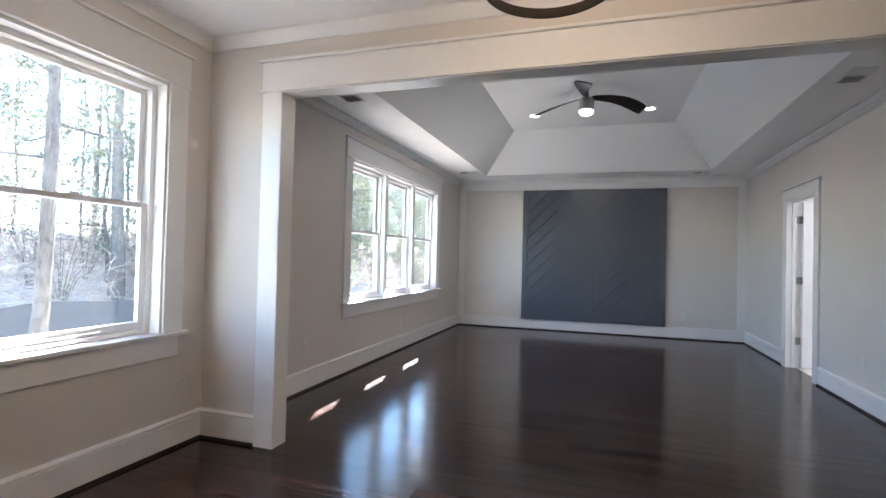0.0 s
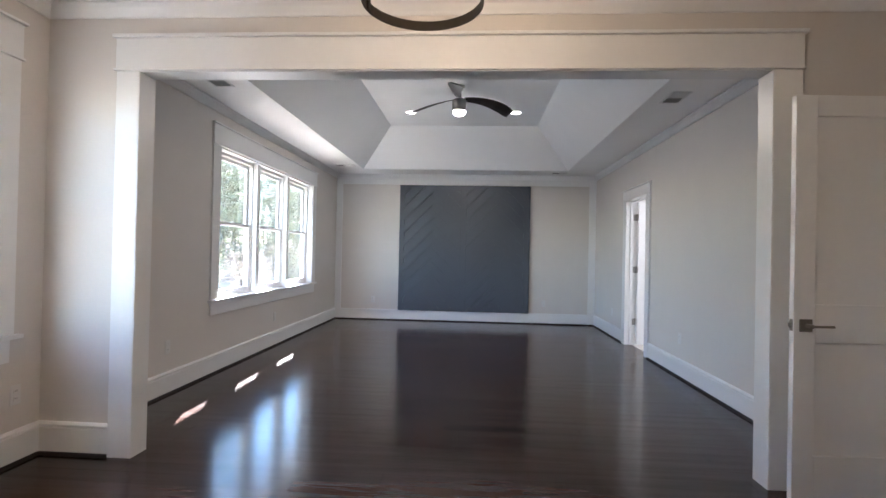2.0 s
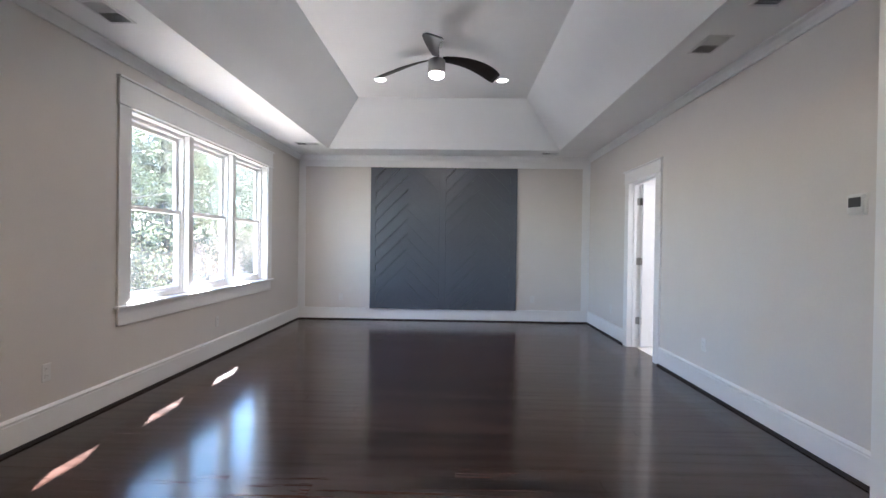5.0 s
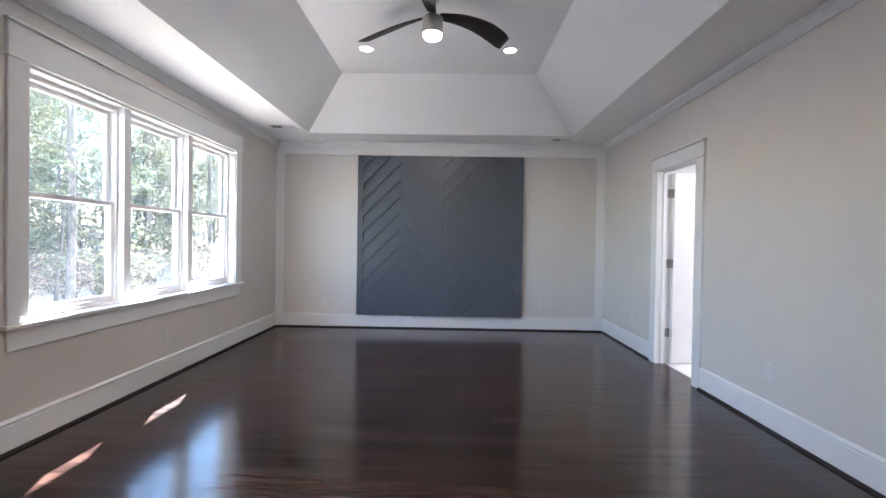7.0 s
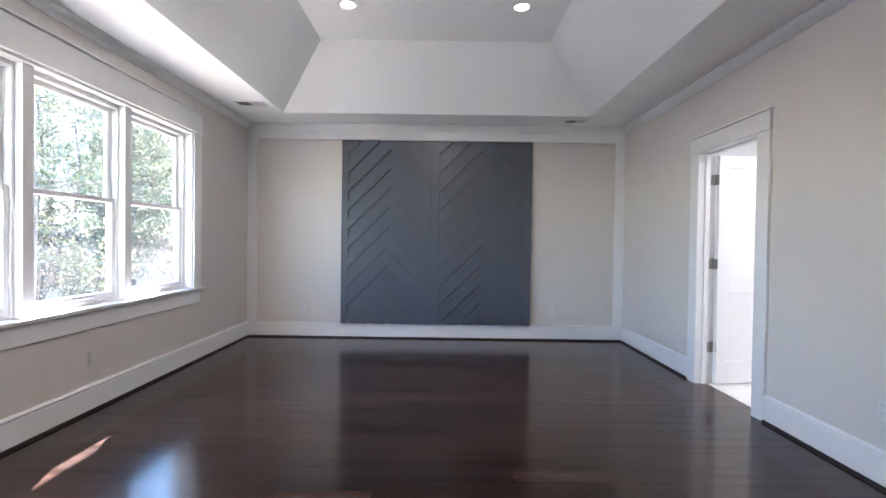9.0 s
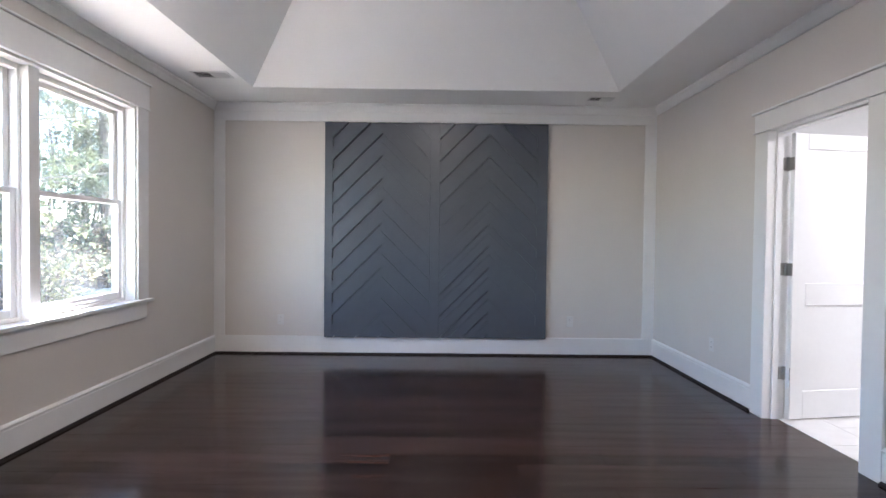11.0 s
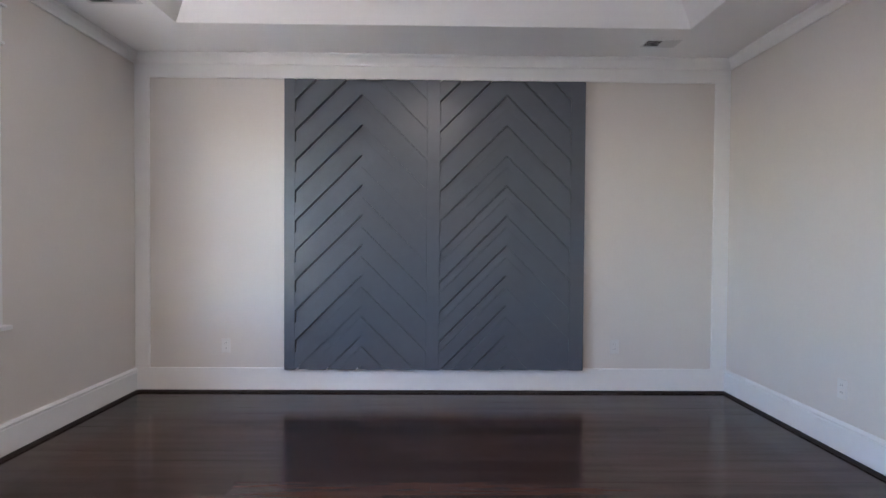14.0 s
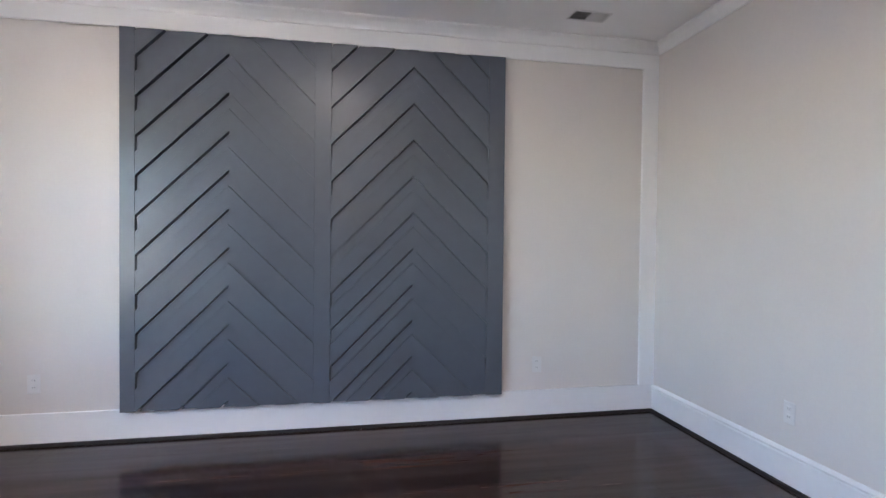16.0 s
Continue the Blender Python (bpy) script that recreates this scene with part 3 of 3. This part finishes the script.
def downlight():
    ob = thing("recessed_light", "white round recessed ceiling light, lit", "ceiling light", "recessed lights in the tray", at=(-0.97, 7.28, Z_TRAY))
    part("trim_ring", lathe(((0.062, -0.002), (0.064, -0.006), (0.090, -0.004), (0.092, 0.0)), (0, 0), 32), TRIM, ob)
    part("lens", lathe(((0.061, -0.004), (0.060, -0.007), (0.02, -0.009)), (0, 0), 28), LENS, ob, "lit lens")
    return ob


copy_thing(downlight(), pose(0.59, 7.28, Z_TRAY))


def register(lean):
    """A two-way ceiling register: 0.30 x 0.14, one half with its slats turned away."""
    ob = thing("ceiling_vent", "white two-way ceiling register with angled slats", "vent", "ceiling registers")
    part("frame", merge(box(-0.165, 0.165, -0.090, -0.068, -0.006, 0, 0.002), box(-0.165, 0.165, 0.068, 0.090, -0.006, 0, 0.002),
                        box(-0.165, -0.143, -0.068, 0.068, -0.006, 0, 0.002), box(0.143, 0.165, -0.068, 0.068, -0.006, 0, 0.002), box(-0.006, 0.006, -0.068, 0.068, -0.006, 0)), VENT, ob)
    part("duct", box(-0.143, 0.143, -0.068, 0.068, -0.0015, 0.0), DUCT, ob, "dark duct behind the slats")
    for s in (-1, 1):
        for k in range(8):
            x = s * (0.016 + 0.0165 * k)
            b = box(-0.0085, 0.0085, -0.068, 0.068, -0.0006, 0.0006)
            bmesh.ops.transform(b, matrix=pose(x, 0, -0.006, 0, s * lean, 0), verts=b.verts)
            part("slat", b, VENT, ob)
    return ob


register(38).matrix_basis = pose(1.505, 8.865, ZC) @ Matrix.Scale(0.8, 4)
vent = register(-38)
vent.matrix_basis = pose(-2.205, 8.25, ZC)
for vx, vy, turn in ((-2.255, 4.08, 90), (1.83, 4.555, 90), (1.85, 3.81, -90)):
    copy_thing(vent, pose(vx, vy, ZC, 0, 0, turn))


def outlet():
    """A wall plate with two sockets, its back on y = 0, facing -y."""
    ob = thing("wall_outlet", "white plastic wall outlet plate", "outlet", "wall outlets")
    part("plate", box(-0.036, 0.036, -0.006, 0, -0.058, 0.058, 0.003), PLATE, ob)
    for z in (-0.022, 0.022):
        s = part("socket", box(-0.016, 0.016, -0.008, -0.005, z - 0.014, z + 0.014, 0.002), PLATE, ob)
        for x in (-0.006, 0.006):
            part("slot", box(x - 0.001, x + 0.001, -0.0084, -0.0078, z - 0.003, z + 0.007), SLOT, s, "dark slot")
    return ob


plug = outlet()
plug.matrix_basis = pose(-1.885, YB, 0.378)
for px, py, pz, turn in ((1.312, YB, 0.382, 0), (XR, 8.02, 0.39, -90), (XR, 5.385, 0.41, -90), (XL, 6.36, 0.385, 90), (XL, 4.05, 0.41, 90), (XL, 2.62, 0.40, 90)):
    copy_thing(plug, pose(px, py, pz, 0, 0, turn))


def thermostat():
    """A flat thermostat on the wall at x = XR, facing -x."""
    ob = thing("thermostat", "white wall thermostat with a dark screen", "thermostat", at=(XR, 3.715, 1.525))
    part("wall_plate", box(-0.006, 0.0, -0.062, 0.062, -0.060, 0.060, 0.002), PLATE, ob)
    part("body", box(-0.024, -0.006, -0.054, 0.054, -0.050, 0.052, 0.004, 2), PLATE, ob)
    part("screen", box(-0.0255, -0.0235, -0.043, 0.043, -0.016, 0.038, 0.0005), SLOT, ob, "dark glossy screen")
    for k in (-1, 0, 1):
        part("button", box(-0.0265, -0.0235, k * 0.026 - 0.008, k * 0.026 + 0.008, -0.038, -0.028, 0.001), PLATE, ob)
    return ob


thermostat()


def pendant():
    """An open ring pendant: two metal hoops, straps, a stem and candle bulbs."""
    cx, cy, zr = -0.14, 1.335, 2.0
    R = 0.175
    ob = thing("pendant_light", "aged bronze open ring pendant with warm candle bulbs", "pendant light", at=(cx, cy, 0))
    for name, z in (("lower_hoop", zr), ("upper_hoop", zr + 0.42)):
        bm = bmesh.new()
        rings = []
        for r, dz in ((R, 0), (R + 0.004, 0), (R + 0.004, 0.030), (R, 0.030)):
            rings.append([bm.verts.new((r * math.cos(2 * math.pi * i / 56), r * math.sin(2 * math.pi * i / 56), z + dz)) for i in range(56)])
        for a, b in zip(rings, rings[1:] + rings[:1]):
            for i in range(56):
                bm.faces.new((a[i], a[(i + 1) % 56], b[(i + 1) % 56], b[i]))
        part(name, bm, BRONZE, ob, smooth=False)
    for k in range(4):
        a = radians(168 + 90 * k)
        if k % 2 == 0:
            b = box(-0.003, 0.003, -0.008, 0.008, zr + 0.002, zr + 0.448)
            bmesh.ops.transform(b, matrix=Matrix.Translation((0.172 * math.cos(a), 0.172 * math.sin(a), 0)) @ Matrix.Rotation(a, 4, "Z"), verts=b.verts)
            part("strap", b, BRONZE, ob)
        arm = box(0.0, 0.173, -0.005, 0.005, zr + 0.436, zr + 0.446)
        bmesh.ops.transform(arm, matrix=Matrix.Rotation(a, 4, "Z"), verts=arm.verts)
        part("arm", arm, BRONZE, ob)
        part("candle_sleeve", lathe(((0.011, zr + 0.33), (0.011, zr + 0.40)), (0.07 * math.cos(a), 0.07 * math.sin(a)), 12), TRIM, ob)
        part("bulb", lathe(((0.008, zr + 0.40), (0.017, zr + 0.425), (0.012, zr + 0.46), (0.002, zr + 0.49)), (0.07 * math.cos(a), 0.07 * math.sin(a)), 14), BULB, ob, "lit warm candle bulb", smooth=True)
    part("socket_plate", lathe(((0.090, zr + 0.318), (0.090, zr + 0.330)), (0, 0)), BRONZE, ob)
    part("stem", lathe(((0.007, zr + 0.318), (0.007, ZC - 0.02)), (0, 0), 12), BRONZE, ob)
    part("canopy", lathe(((0.065, ZC - 0.0005), (0.065, ZC - 0.014), (0.02, ZC - 0.030)), (0, 0)), BRONZE, ob)


pendant()
# assumed fixture round the bath's fill lamp, unseen from the room
bl = thing("bath_ceiling_light", "added round ceiling light, out of view, brightening the bath", "ceiling light", at=(3.55, 6.3, ZC))
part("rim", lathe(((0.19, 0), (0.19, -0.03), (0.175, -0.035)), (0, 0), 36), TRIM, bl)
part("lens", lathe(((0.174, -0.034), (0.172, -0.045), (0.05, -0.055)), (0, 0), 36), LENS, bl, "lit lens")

# ---- outdoors ----
G0 = -0.86


def rise(x, y):
    """Height of the ground outside: flat by the house, a bank behind the fence."""
    d = -x - 13.0 + 1.2 * math.sin(y * 0.23)
    bank = 2.9 / (1 + math.exp(-(d - 4.0) / 1.8)) if x < 0 else 0.0
    return G0 + bank + 0.10 * math.sin(x * 0.7) * math.sin(y * 0.55)


def ground():
    bm = bmesh.new()
    xs = [-2600, -700, -220, -90] + [-60 + 1.5 * i for i in range(42)] + [20, 90, 600, 2600]
    ys = [-2600, -500, -90, -30] + [-14 + 2.0 * i for i in range(46)] + [120, 300, 900, 2600]
    grid = [[bm.verts.new((x, y, rise(x, y) if -80 < x < 4 and -40 < y < 110 else G0 + (1.6 if x < -80 else 0))) for y in ys] for x in xs]
    for a, b in zip(grid, grid[1:]):
        for j in range(len(ys) - 1):
            bm.faces.new((a[j], b[j], b[j + 1], a[j + 1]))
    finish("ground", bm, SOIL, label="brown leaf-littered ground rising to a wooded bank", smooth=True, kind="structure")


ground()


def tube(bm, pts, radii, sides):
    rings = []
    for i, p in enumerate(pts):
        d = (pts[min(i + 1, len(pts) - 1)] - pts[max(i - 1, 0)]).normalized()
        s = d.orthogonal().normalized()
        t = d.cross(s)
        rings.append([bm.verts.new(p + (s * math.cos(2 * math.pi * k / sides) + t * math.sin(2 * math.pi * k / sides)) * radii[i]) for k in range(sides)])
    for a, b in zip(rings, rings[1:]):
        best = min(range(sides), key=lambda o: (a[0].co - b[o].co).length)
        for k in range(sides):
            bm.faces.new((a[k], a[(k + 1) % sides], b[(k + 1 + best) % sides], b[(k + best) % sides]))
    bm.faces.new(rings[-1])


def leaves(name, spots, size, rng, mat, parent, long=1.6, wide=0.55):
    """Many small leaves at the spots, as one mesh."""
    vs, fs = [], []
    for c in spots:
        a = Vector((rng.uniform(-1, 1), rng.uniform(-1, 1), rng.uniform(-0.8, 0.8))).normalized()
        b = a.orthogonal().normalized()
        b = Matrix.Rotation(rng.uniform(0, 6.3), 3, a) @ b
        s = size * rng.uniform(0.5, 1.3)
        k = len(vs)
        vs += [c - a * s * long, c + b * s * wide, c + a * s * long, c - b * s * wide]
        fs.append((k, k + 1, k + 2, k + 3))
    me = bpy.data.meshes.new(name)
    me.from_pydata([tuple(v) for v in vs], [], fs)
    me.materials.append(mat)
    ob = new(name, me)
    ob.parent = parent
    return ob


def pine(seed, height, girth, first, lean, dense, label):
    rng = random.Random(seed)
    ob = thing("pine_tree", label, "tree", "pines behind the house")
    bm = bmesh.new()
    n = 11
    pts = [Vector((lean[0] * (i / n) * height + 0.06 * math.sin(i * 1.3 + seed), lean[1] * (i / n) * height + 0.06 * math.cos(i * 1.7 + seed), height * i / n - 0.3)) for i in range(n + 1)]
    tube(bm, pts, [girth * (1.25 if i == 0 else 1.0 - 0.85 * i / n) for i in range(n + 1)], 10)
    spots = []
    limbs = int(height * 2.6)
    for k in range(limbs):
        f = first + (0.97 - first) * (k + rng.random()) / limbs
        at = pts[int(f * n)].lerp(pts[min(int(f * n) + 1, n)], f * n % 1)
        a, reach = rng.uniform(0, 6.28), (0.9 + 2.1 * (1 - f) ** 0.6) * rng.uniform(0.55, 1.15)
        d = Vector((math.cos(a), math.sin(a), rng.uniform(-0.12, 0.35)))
        bend = Vector((rng.uniform(-0.3, 0.3), rng.uniform(-0.3, 0.3), rng.uniform(-0.15, 0.3)))
        limb = [at, at + d * reach * 0.5, at + d * reach + bend * reach * 0.4]
        tube(bm, limb, [0.024 * (1.2 - f), 0.015 * (1.2 - f), 0.004], 5)
        for _ in range(rng.randint(3, 6)):
            g = rng.uniform(0.35, 1.0)
            c = limb[1].lerp(limb[2], max(g * 2 - 1, 0)) if g > 0.5 else limb[0].lerp(limb[1], g * 2)
            tip = c + Vector((rng.uniform(-0.5, 0.5), rng.uniform(-0.5, 0.5), rng.uniform(-0.1, 0.4)))
            tube(bm, [c, tip], [0.010, 0.004], 3)
            for _ in range(dense):
                spots.append(tip + Vector((rng.gauss(0, 0.13), rng.gauss(0, 0.13), rng.gauss(0, 0.10))))
    part("trunk", bm, BARK, ob, "grey scaly bark")
    leaves("crown", spots, 0.068, rng, NEEDLE, ob, 2.0, 0.28)
    return ob


def shrub(seed, height, count, mat, label):
    rng = random.Random(seed)
    ob = thing("shrub", label, "shrub", "shrubs behind the house")
    bm = bmesh.new()
    spots = []
    for _ in range(14):
        a, r = rng.uniform(0, 6.28), rng.uniform(0.2, 0.75) * height * 0.55
        top = Vector((math.cos(a) * r, math.sin(a) * r, height * rng.uniform(0.5, 1.0)))
        tube(bm, [Vector((0, 0, -0.2)), top * 0.5 + Vector((0, 0, 0.2)), top], [0.018, 0.012, 0.004], 5)
        for _ in range(count // 14):
            f = rng.uniform(0.25, 1.05)
            spots.append(top * f + Vector((rng.gauss(0, 0.22), rng.gauss(0, 0.22), rng.gauss(0, 0.18))))
    part("stems", bm, BARK, ob)
    leaves("foliage", spots, 0.050, rng, mat, ob, 1.2)
    return ob


TALL = "tall pine with a bare grey trunk and thin crown"
kinds = [pine(11, 17, 0.105, 0.20, (0.0, 0.046), 20, TALL), pine(23, 15, 0.11, 0.16, (-0.01, 0.01), 18, TALL), pine(37, 19, 0.20, 0.30, (0.0, -0.012), 18, TALL), pine(41, 9, 0.07, 0.08, (0.012, 0.0), 22, "slender young pine with low branches")]
SPOTS = ((0, -7.0, 4.52), (2, -14.0, 11.35), (1, -9.0, 13.5), (2, -13.0, 23.0), (1, -14.0, 30.6))
used = set()
rng_place = random.Random(5)
stand = [(k, x, y, 0.0) for k, x, y in SPOTS]
for i in range(34):
    far_x = rng_place.uniform(15.5, 46)
    stand.append((rng_place.choice((0, 1, 1, 2, 3, 3)), -far_x, rng_place.uniform(0.30, 3.1) * far_x + rng_place.uniform(-3, 3), rng_place.uniform(0, 360)))
for i in range(30):
    far_x = rng_place.uniform(9.5, 26)
    stand.append((rng_place.choice((0, 1, 1, 2, 3, 3)), -far_x, rng_place.uniform(1.25, 3.0) * far_x, rng_place.uniform(0, 360)))
for i in range(9):
    near_x = rng_place.uniform(9.5, 14)
    stand.append((3, -near_x, rng_place.uniform(1.0, 2.6) * near_x, rng_place.uniform(0, 360)))
for i in range(10):
    far_x = rng_place.uniform(15, 36)
    stand.append((rng_place.choice((1, 1, 2, 3, 3)), -far_x, rng_place.uniform(0.50, 0.98) * far_x, rng_place.uniform(0, 360)))


def open_strip(x, y):
    """The cleared, sunlit strip beside the house, where no random tree stands."""
    return y < 36 and -x < 6.6 + 0.326 * (y - 6)


stand = stand[:5] + [q for q in stand[5:] if not open_strip(q[1], q[2])]
TALLNESS = (17, 15, 19, 9)


def second_growth(x, y, height):
    """Size of a tree in the young wood: those nearer the house are the younger and lower ones."""
    return min(1.0, (2.4 + (0.28 + 0.10 * rng_place.random()) * math.hypot(x, y - 2.0) - rise(x, y)) / height)


for i, (k, x, y, turn) in enumerate(stand):
    m = pose(x, y, rise(x, y), 0, 0, turn) @ Matrix.Scale(1.0 if i < 5 else second_growth(x, y, TALLNESS[k]), 4)
    if k in used:
        copy_thing(kinds[k], m)
    else:
        kinds[k].matrix_basis = m
        used.add(k)

def sapling(seed, height, count, label):
    """A slender broadleaf tree with thin limbs and a loose, see-through crown."""
    rng = random.Random(seed)
    ob = thing("young_tree", label, "tree", "young trees behind the house")
    bm = bmesh.new()
    n = 8
    pts = [Vector((0.15 * math.sin(i * 0.9 + seed), 0.15 * math.cos(i * 1.1 + seed), height * i / n - 0.2)) for i in range(n + 1)]
    tube(bm, pts, [0.055 * (1.1 - i / n) + 0.006 for i in range(n + 1)], 7)
    spots = []
    for k in range(46):
        f = 0.12 + 0.86 * k / 46
        at = pts[int(f * n)].lerp(pts[min(int(f * n) + 1, n)], f * n % 1)
        a, reach = rng.uniform(0, 6.28), height * 0.30 * (1.15 - f) ** 0.5 * rng.uniform(0.5, 1.1)
        d = Vector((math.cos(a), math.sin(a), rng.uniform(0.1, 0.7)))
        mid, end = at + d * reach * 0.5, at + d * reach + Vector((0, 0, rng.uniform(-0.2, 0.25)))
        tube(bm, [at, mid, end], [0.020 * (1.2 - f), 0.012 * (1.2 - f), 0.003], 4)
        for _ in range(count // 46):
            g = rng.choice((0.35, 0.62, 0.85, 1.05))
            spots.append(at.lerp(end, g) + Vector((rng.gauss(0, 0.15), rng.gauss(0, 0.15), rng.gauss(0, 0.11))))
    part("trunk", bm, BARK, ob)
    leaves("crown", spots, 0.055, rng, LEAF, ob, 1.2)
    return ob


young = sapling(83, 7.5, 4600, "young broadleaf tree with loose pale green leaves")
young.matrix_basis = pose(-12.2, 15.6, rise(-12.2, 15.6))
for i in range(75):
    near_x = rng_place.uniform(12.5, 30)
    y = rng_place.uniform(0.9, 2.9) * near_x
    if open_strip(-near_x, y):
        continue
    copy_thing(young, pose(-near_x, y, rise(-near_x, y), 0, 0, rng_place.uniform(0, 360)) @ Matrix.Scale(second_growth(-near_x, y, 7.5), 4))

for i in range(3):
    near_x = rng_place.uniform(16, 27)
    y = rng_place.uniform(0.52, 0.95) * near_x
    copy_thing(young, pose(-near_x, y, rise(-near_x, y), 0, 0, rng_place.uniform(0, 360)))

green = shrub(61, 2.3, 1500, LEAF, "leafy green and yellow shrub")
green.matrix_basis = pose(-8.6, 14.6, rise(-8.6, 14.6))
bare = shrub(67, 1.9, 500, DRY, "half-bare brown brush with thin stems")
bare.matrix_basis = pose(-13.8, 9.6, rise(-13.8, 9.6))
for i in range(8):
    near_x = rng_place.uniform(8.6, 15)
    y = rng_place.uniform(1.25, 2.9) * near_x
    copy_thing(green, pose(-near_x, y, rise(-near_x, y), 0, 0, rng_place.uniform(0, 360)))
for i in range(40):
    near_x = rng_place.uniform(10.5, 22)
    y = rng_place.uniform(0.45 if near_x > 13.5 else 1.3, 2.7) * near_x
    copy_thing(bare, pose(-near_x, y, rise(-near_x, y), 0, 0, rng_place.uniform(0, 360)))


def brush_pile():
    """Cut brush and twigs strewn over the bank."""
    rng = random.Random(77)
    bm = bmesh.new()
    for _ in range(9500):
        x = -rng.uniform(13.0, 20)
        y = rng.uniform(3, 34)
        c = Vector((x, y, rise(x, y) + rng.uniform(0.0, 1.9) * rng.random()))
        d = Vector((rng.uniform(-1, 1), rng.uniform(-1, 1), rng.uniform(-0.25, 0.6))).normalized() * rng.uniform(0.3, 1.1)
        tube(bm, [c - d * 0.5, c + Vector((rng.uniform(-0.1, 0.1), 0, 0.05)), c + d * 0.5], [0.012, 0.009, 0.004], 3)
    ob = finish("brush", bm, material("grey_twig", (0.42, 0.325, 0.25), 0.9, tone=0.35, grain=4, spots=0.8), label="tangle of cut grey-brown brush on the bank", kind="stuff")
    tagged(ob, category="brush")


brush_pile()


def silt_fence():
    ob = thing("silt_fence", "black fabric silt fence on wooden stakes", "fence")
    bm = bmesh.new()
    line = [Vector((-11.2 + 0.10 * math.sin(i * 1.1) - (0.16 * (i - 15) if i > 15 else 0), 1.0 + i * 0.62, 0)) for i in range(20)]
    rows = []
    for p in line:
        g = rise(p.x, p.y) - 0.05
        rows.append([bm.verts.new((p.x + 0.02 * math.sin(p.y * 3), p.y, g + h)) for h in (0, 0.35, 0.70 + 0.03 * math.sin(p.y * 1.9))])
    for a, b in zip(rows, rows[1:]):
        for i in range(2):
            bm.faces.new((a[i], b[i], b[i + 1], a[i + 1]))
    r = bmesh.ops.extrude_face_region(bm, geom=bm.faces[:])
    for v in r["geom"]:
        if isinstance(v, bmesh.types.BMVert):
            v.co.x -= 0.006
    part("fabric", bm, FABRIC, ob, "sagging black fabric")
    for p in line[::4]:
        g = rise(p.x, p.y)
        part("stake", box(p.x - 0.05, p.x - 0.012, p.y - 0.02, p.y + 0.02, g - 0.2, g + 0.78, 0.003), STAKE, ob, "wooden stake")


silt_fence()

# ---- floor pieces ----
floor = finish("floor", box(XL, XR_NEAR, Y_START, YB, -0.10, -0.019), SHOE, label="dark stained oak plank floor with a satin gloss", kind="structure")
bath_floor = finish("floor_bath", box(XR + 0.112, 4.9, 4.72, 8.3, -0.10, -0.009), GROUT, label="white tiled bath floor", kind="structure")
cache = {}


def plank_mesh(length, width):
    key = round(length, 2)
    if key not in cache:
        g, h = 0.0006, 0.018
        vs, fs = [], []
        for z, i in ((-h, g), (0.0, g)):
            vs += [(i, i, z), (length - i, i, z), (length - i, width - i, z), (i, width - i, z)]
        fs += [(k, (k + 1) % 4, 4 + (k + 1) % 4, 4 + k) for k in range(4)]
        fs.append((4, 5, 6, 7))
        me = bpy.data.meshes.new("plank")
        me.from_pydata(vs, [], fs)
        me.materials.append(WOOD)
        cache[key] = me
    return cache[key]


rng_floor = random.Random(3)
PW = 0.127
rest_v, rest_f = [], []
row_y = YB - 0.01
while row_y > Y_START + 0.1:
    row_y -= PW
    x_end = XR + 0.095 if row_y > YN0 else XR_NEAR + 0.03
    x = -2.64 - rng_floor.choice((0, 0.03))
    first = True
    while x < x_end - 0.01:
        length = rng_floor.choice((0.45, 0.7, 0.9)) if first else rng_floor.choice((0.75, 1.0, 1.25, 1.5, 1.8))
        first = False
        if x + length > x_end - 0.25:
            length = round(x_end - x, 2)
        me = plank_mesh(length, PW)
        if row_y > 2.1:
            p = new("plank", me)
            p.location, p.parent = (x, row_y, 0), floor
            p.rotation_euler = (radians(rng_floor.uniform(-0.08, 0.08)), radians(rng_floor.uniform(-0.01, 0.01)), 0)
        else:
            k = len(rest_v)
            rest_v += [(v.co.x + x, v.co.y + row_y, v.co.z) for v in me.vertices]
            rest_f += [tuple(i + k for i in f.vertices) for f in me.polygons]
        x += length
me = bpy.data.meshes.new("planks")
me.from_pydata(rest_v, [], rest_f)
me.materials.append(WOOD)
more = new("planks", me)
more.parent = floor
tagged(more, kind="stuff")

tile_me = bpy.data.meshes.new("tile")
tb = box(0.0015, 0.2985, 0.0015, 0.5985, -0.008, 0.0, 0.001)
tb.to_mesh(tile_me)
tb.free()
tile_me.materials.append(TILE)
for i in range(5):
    for j in range(6):
        t_ob = new("tile", tile_me)
        t_ob.location, t_ob.parent = (XR + 0.114 + 0.3 * i, 4.74 + 0.6 * j - 0.3 * (i % 2) + 0.3, 0), bath_floor
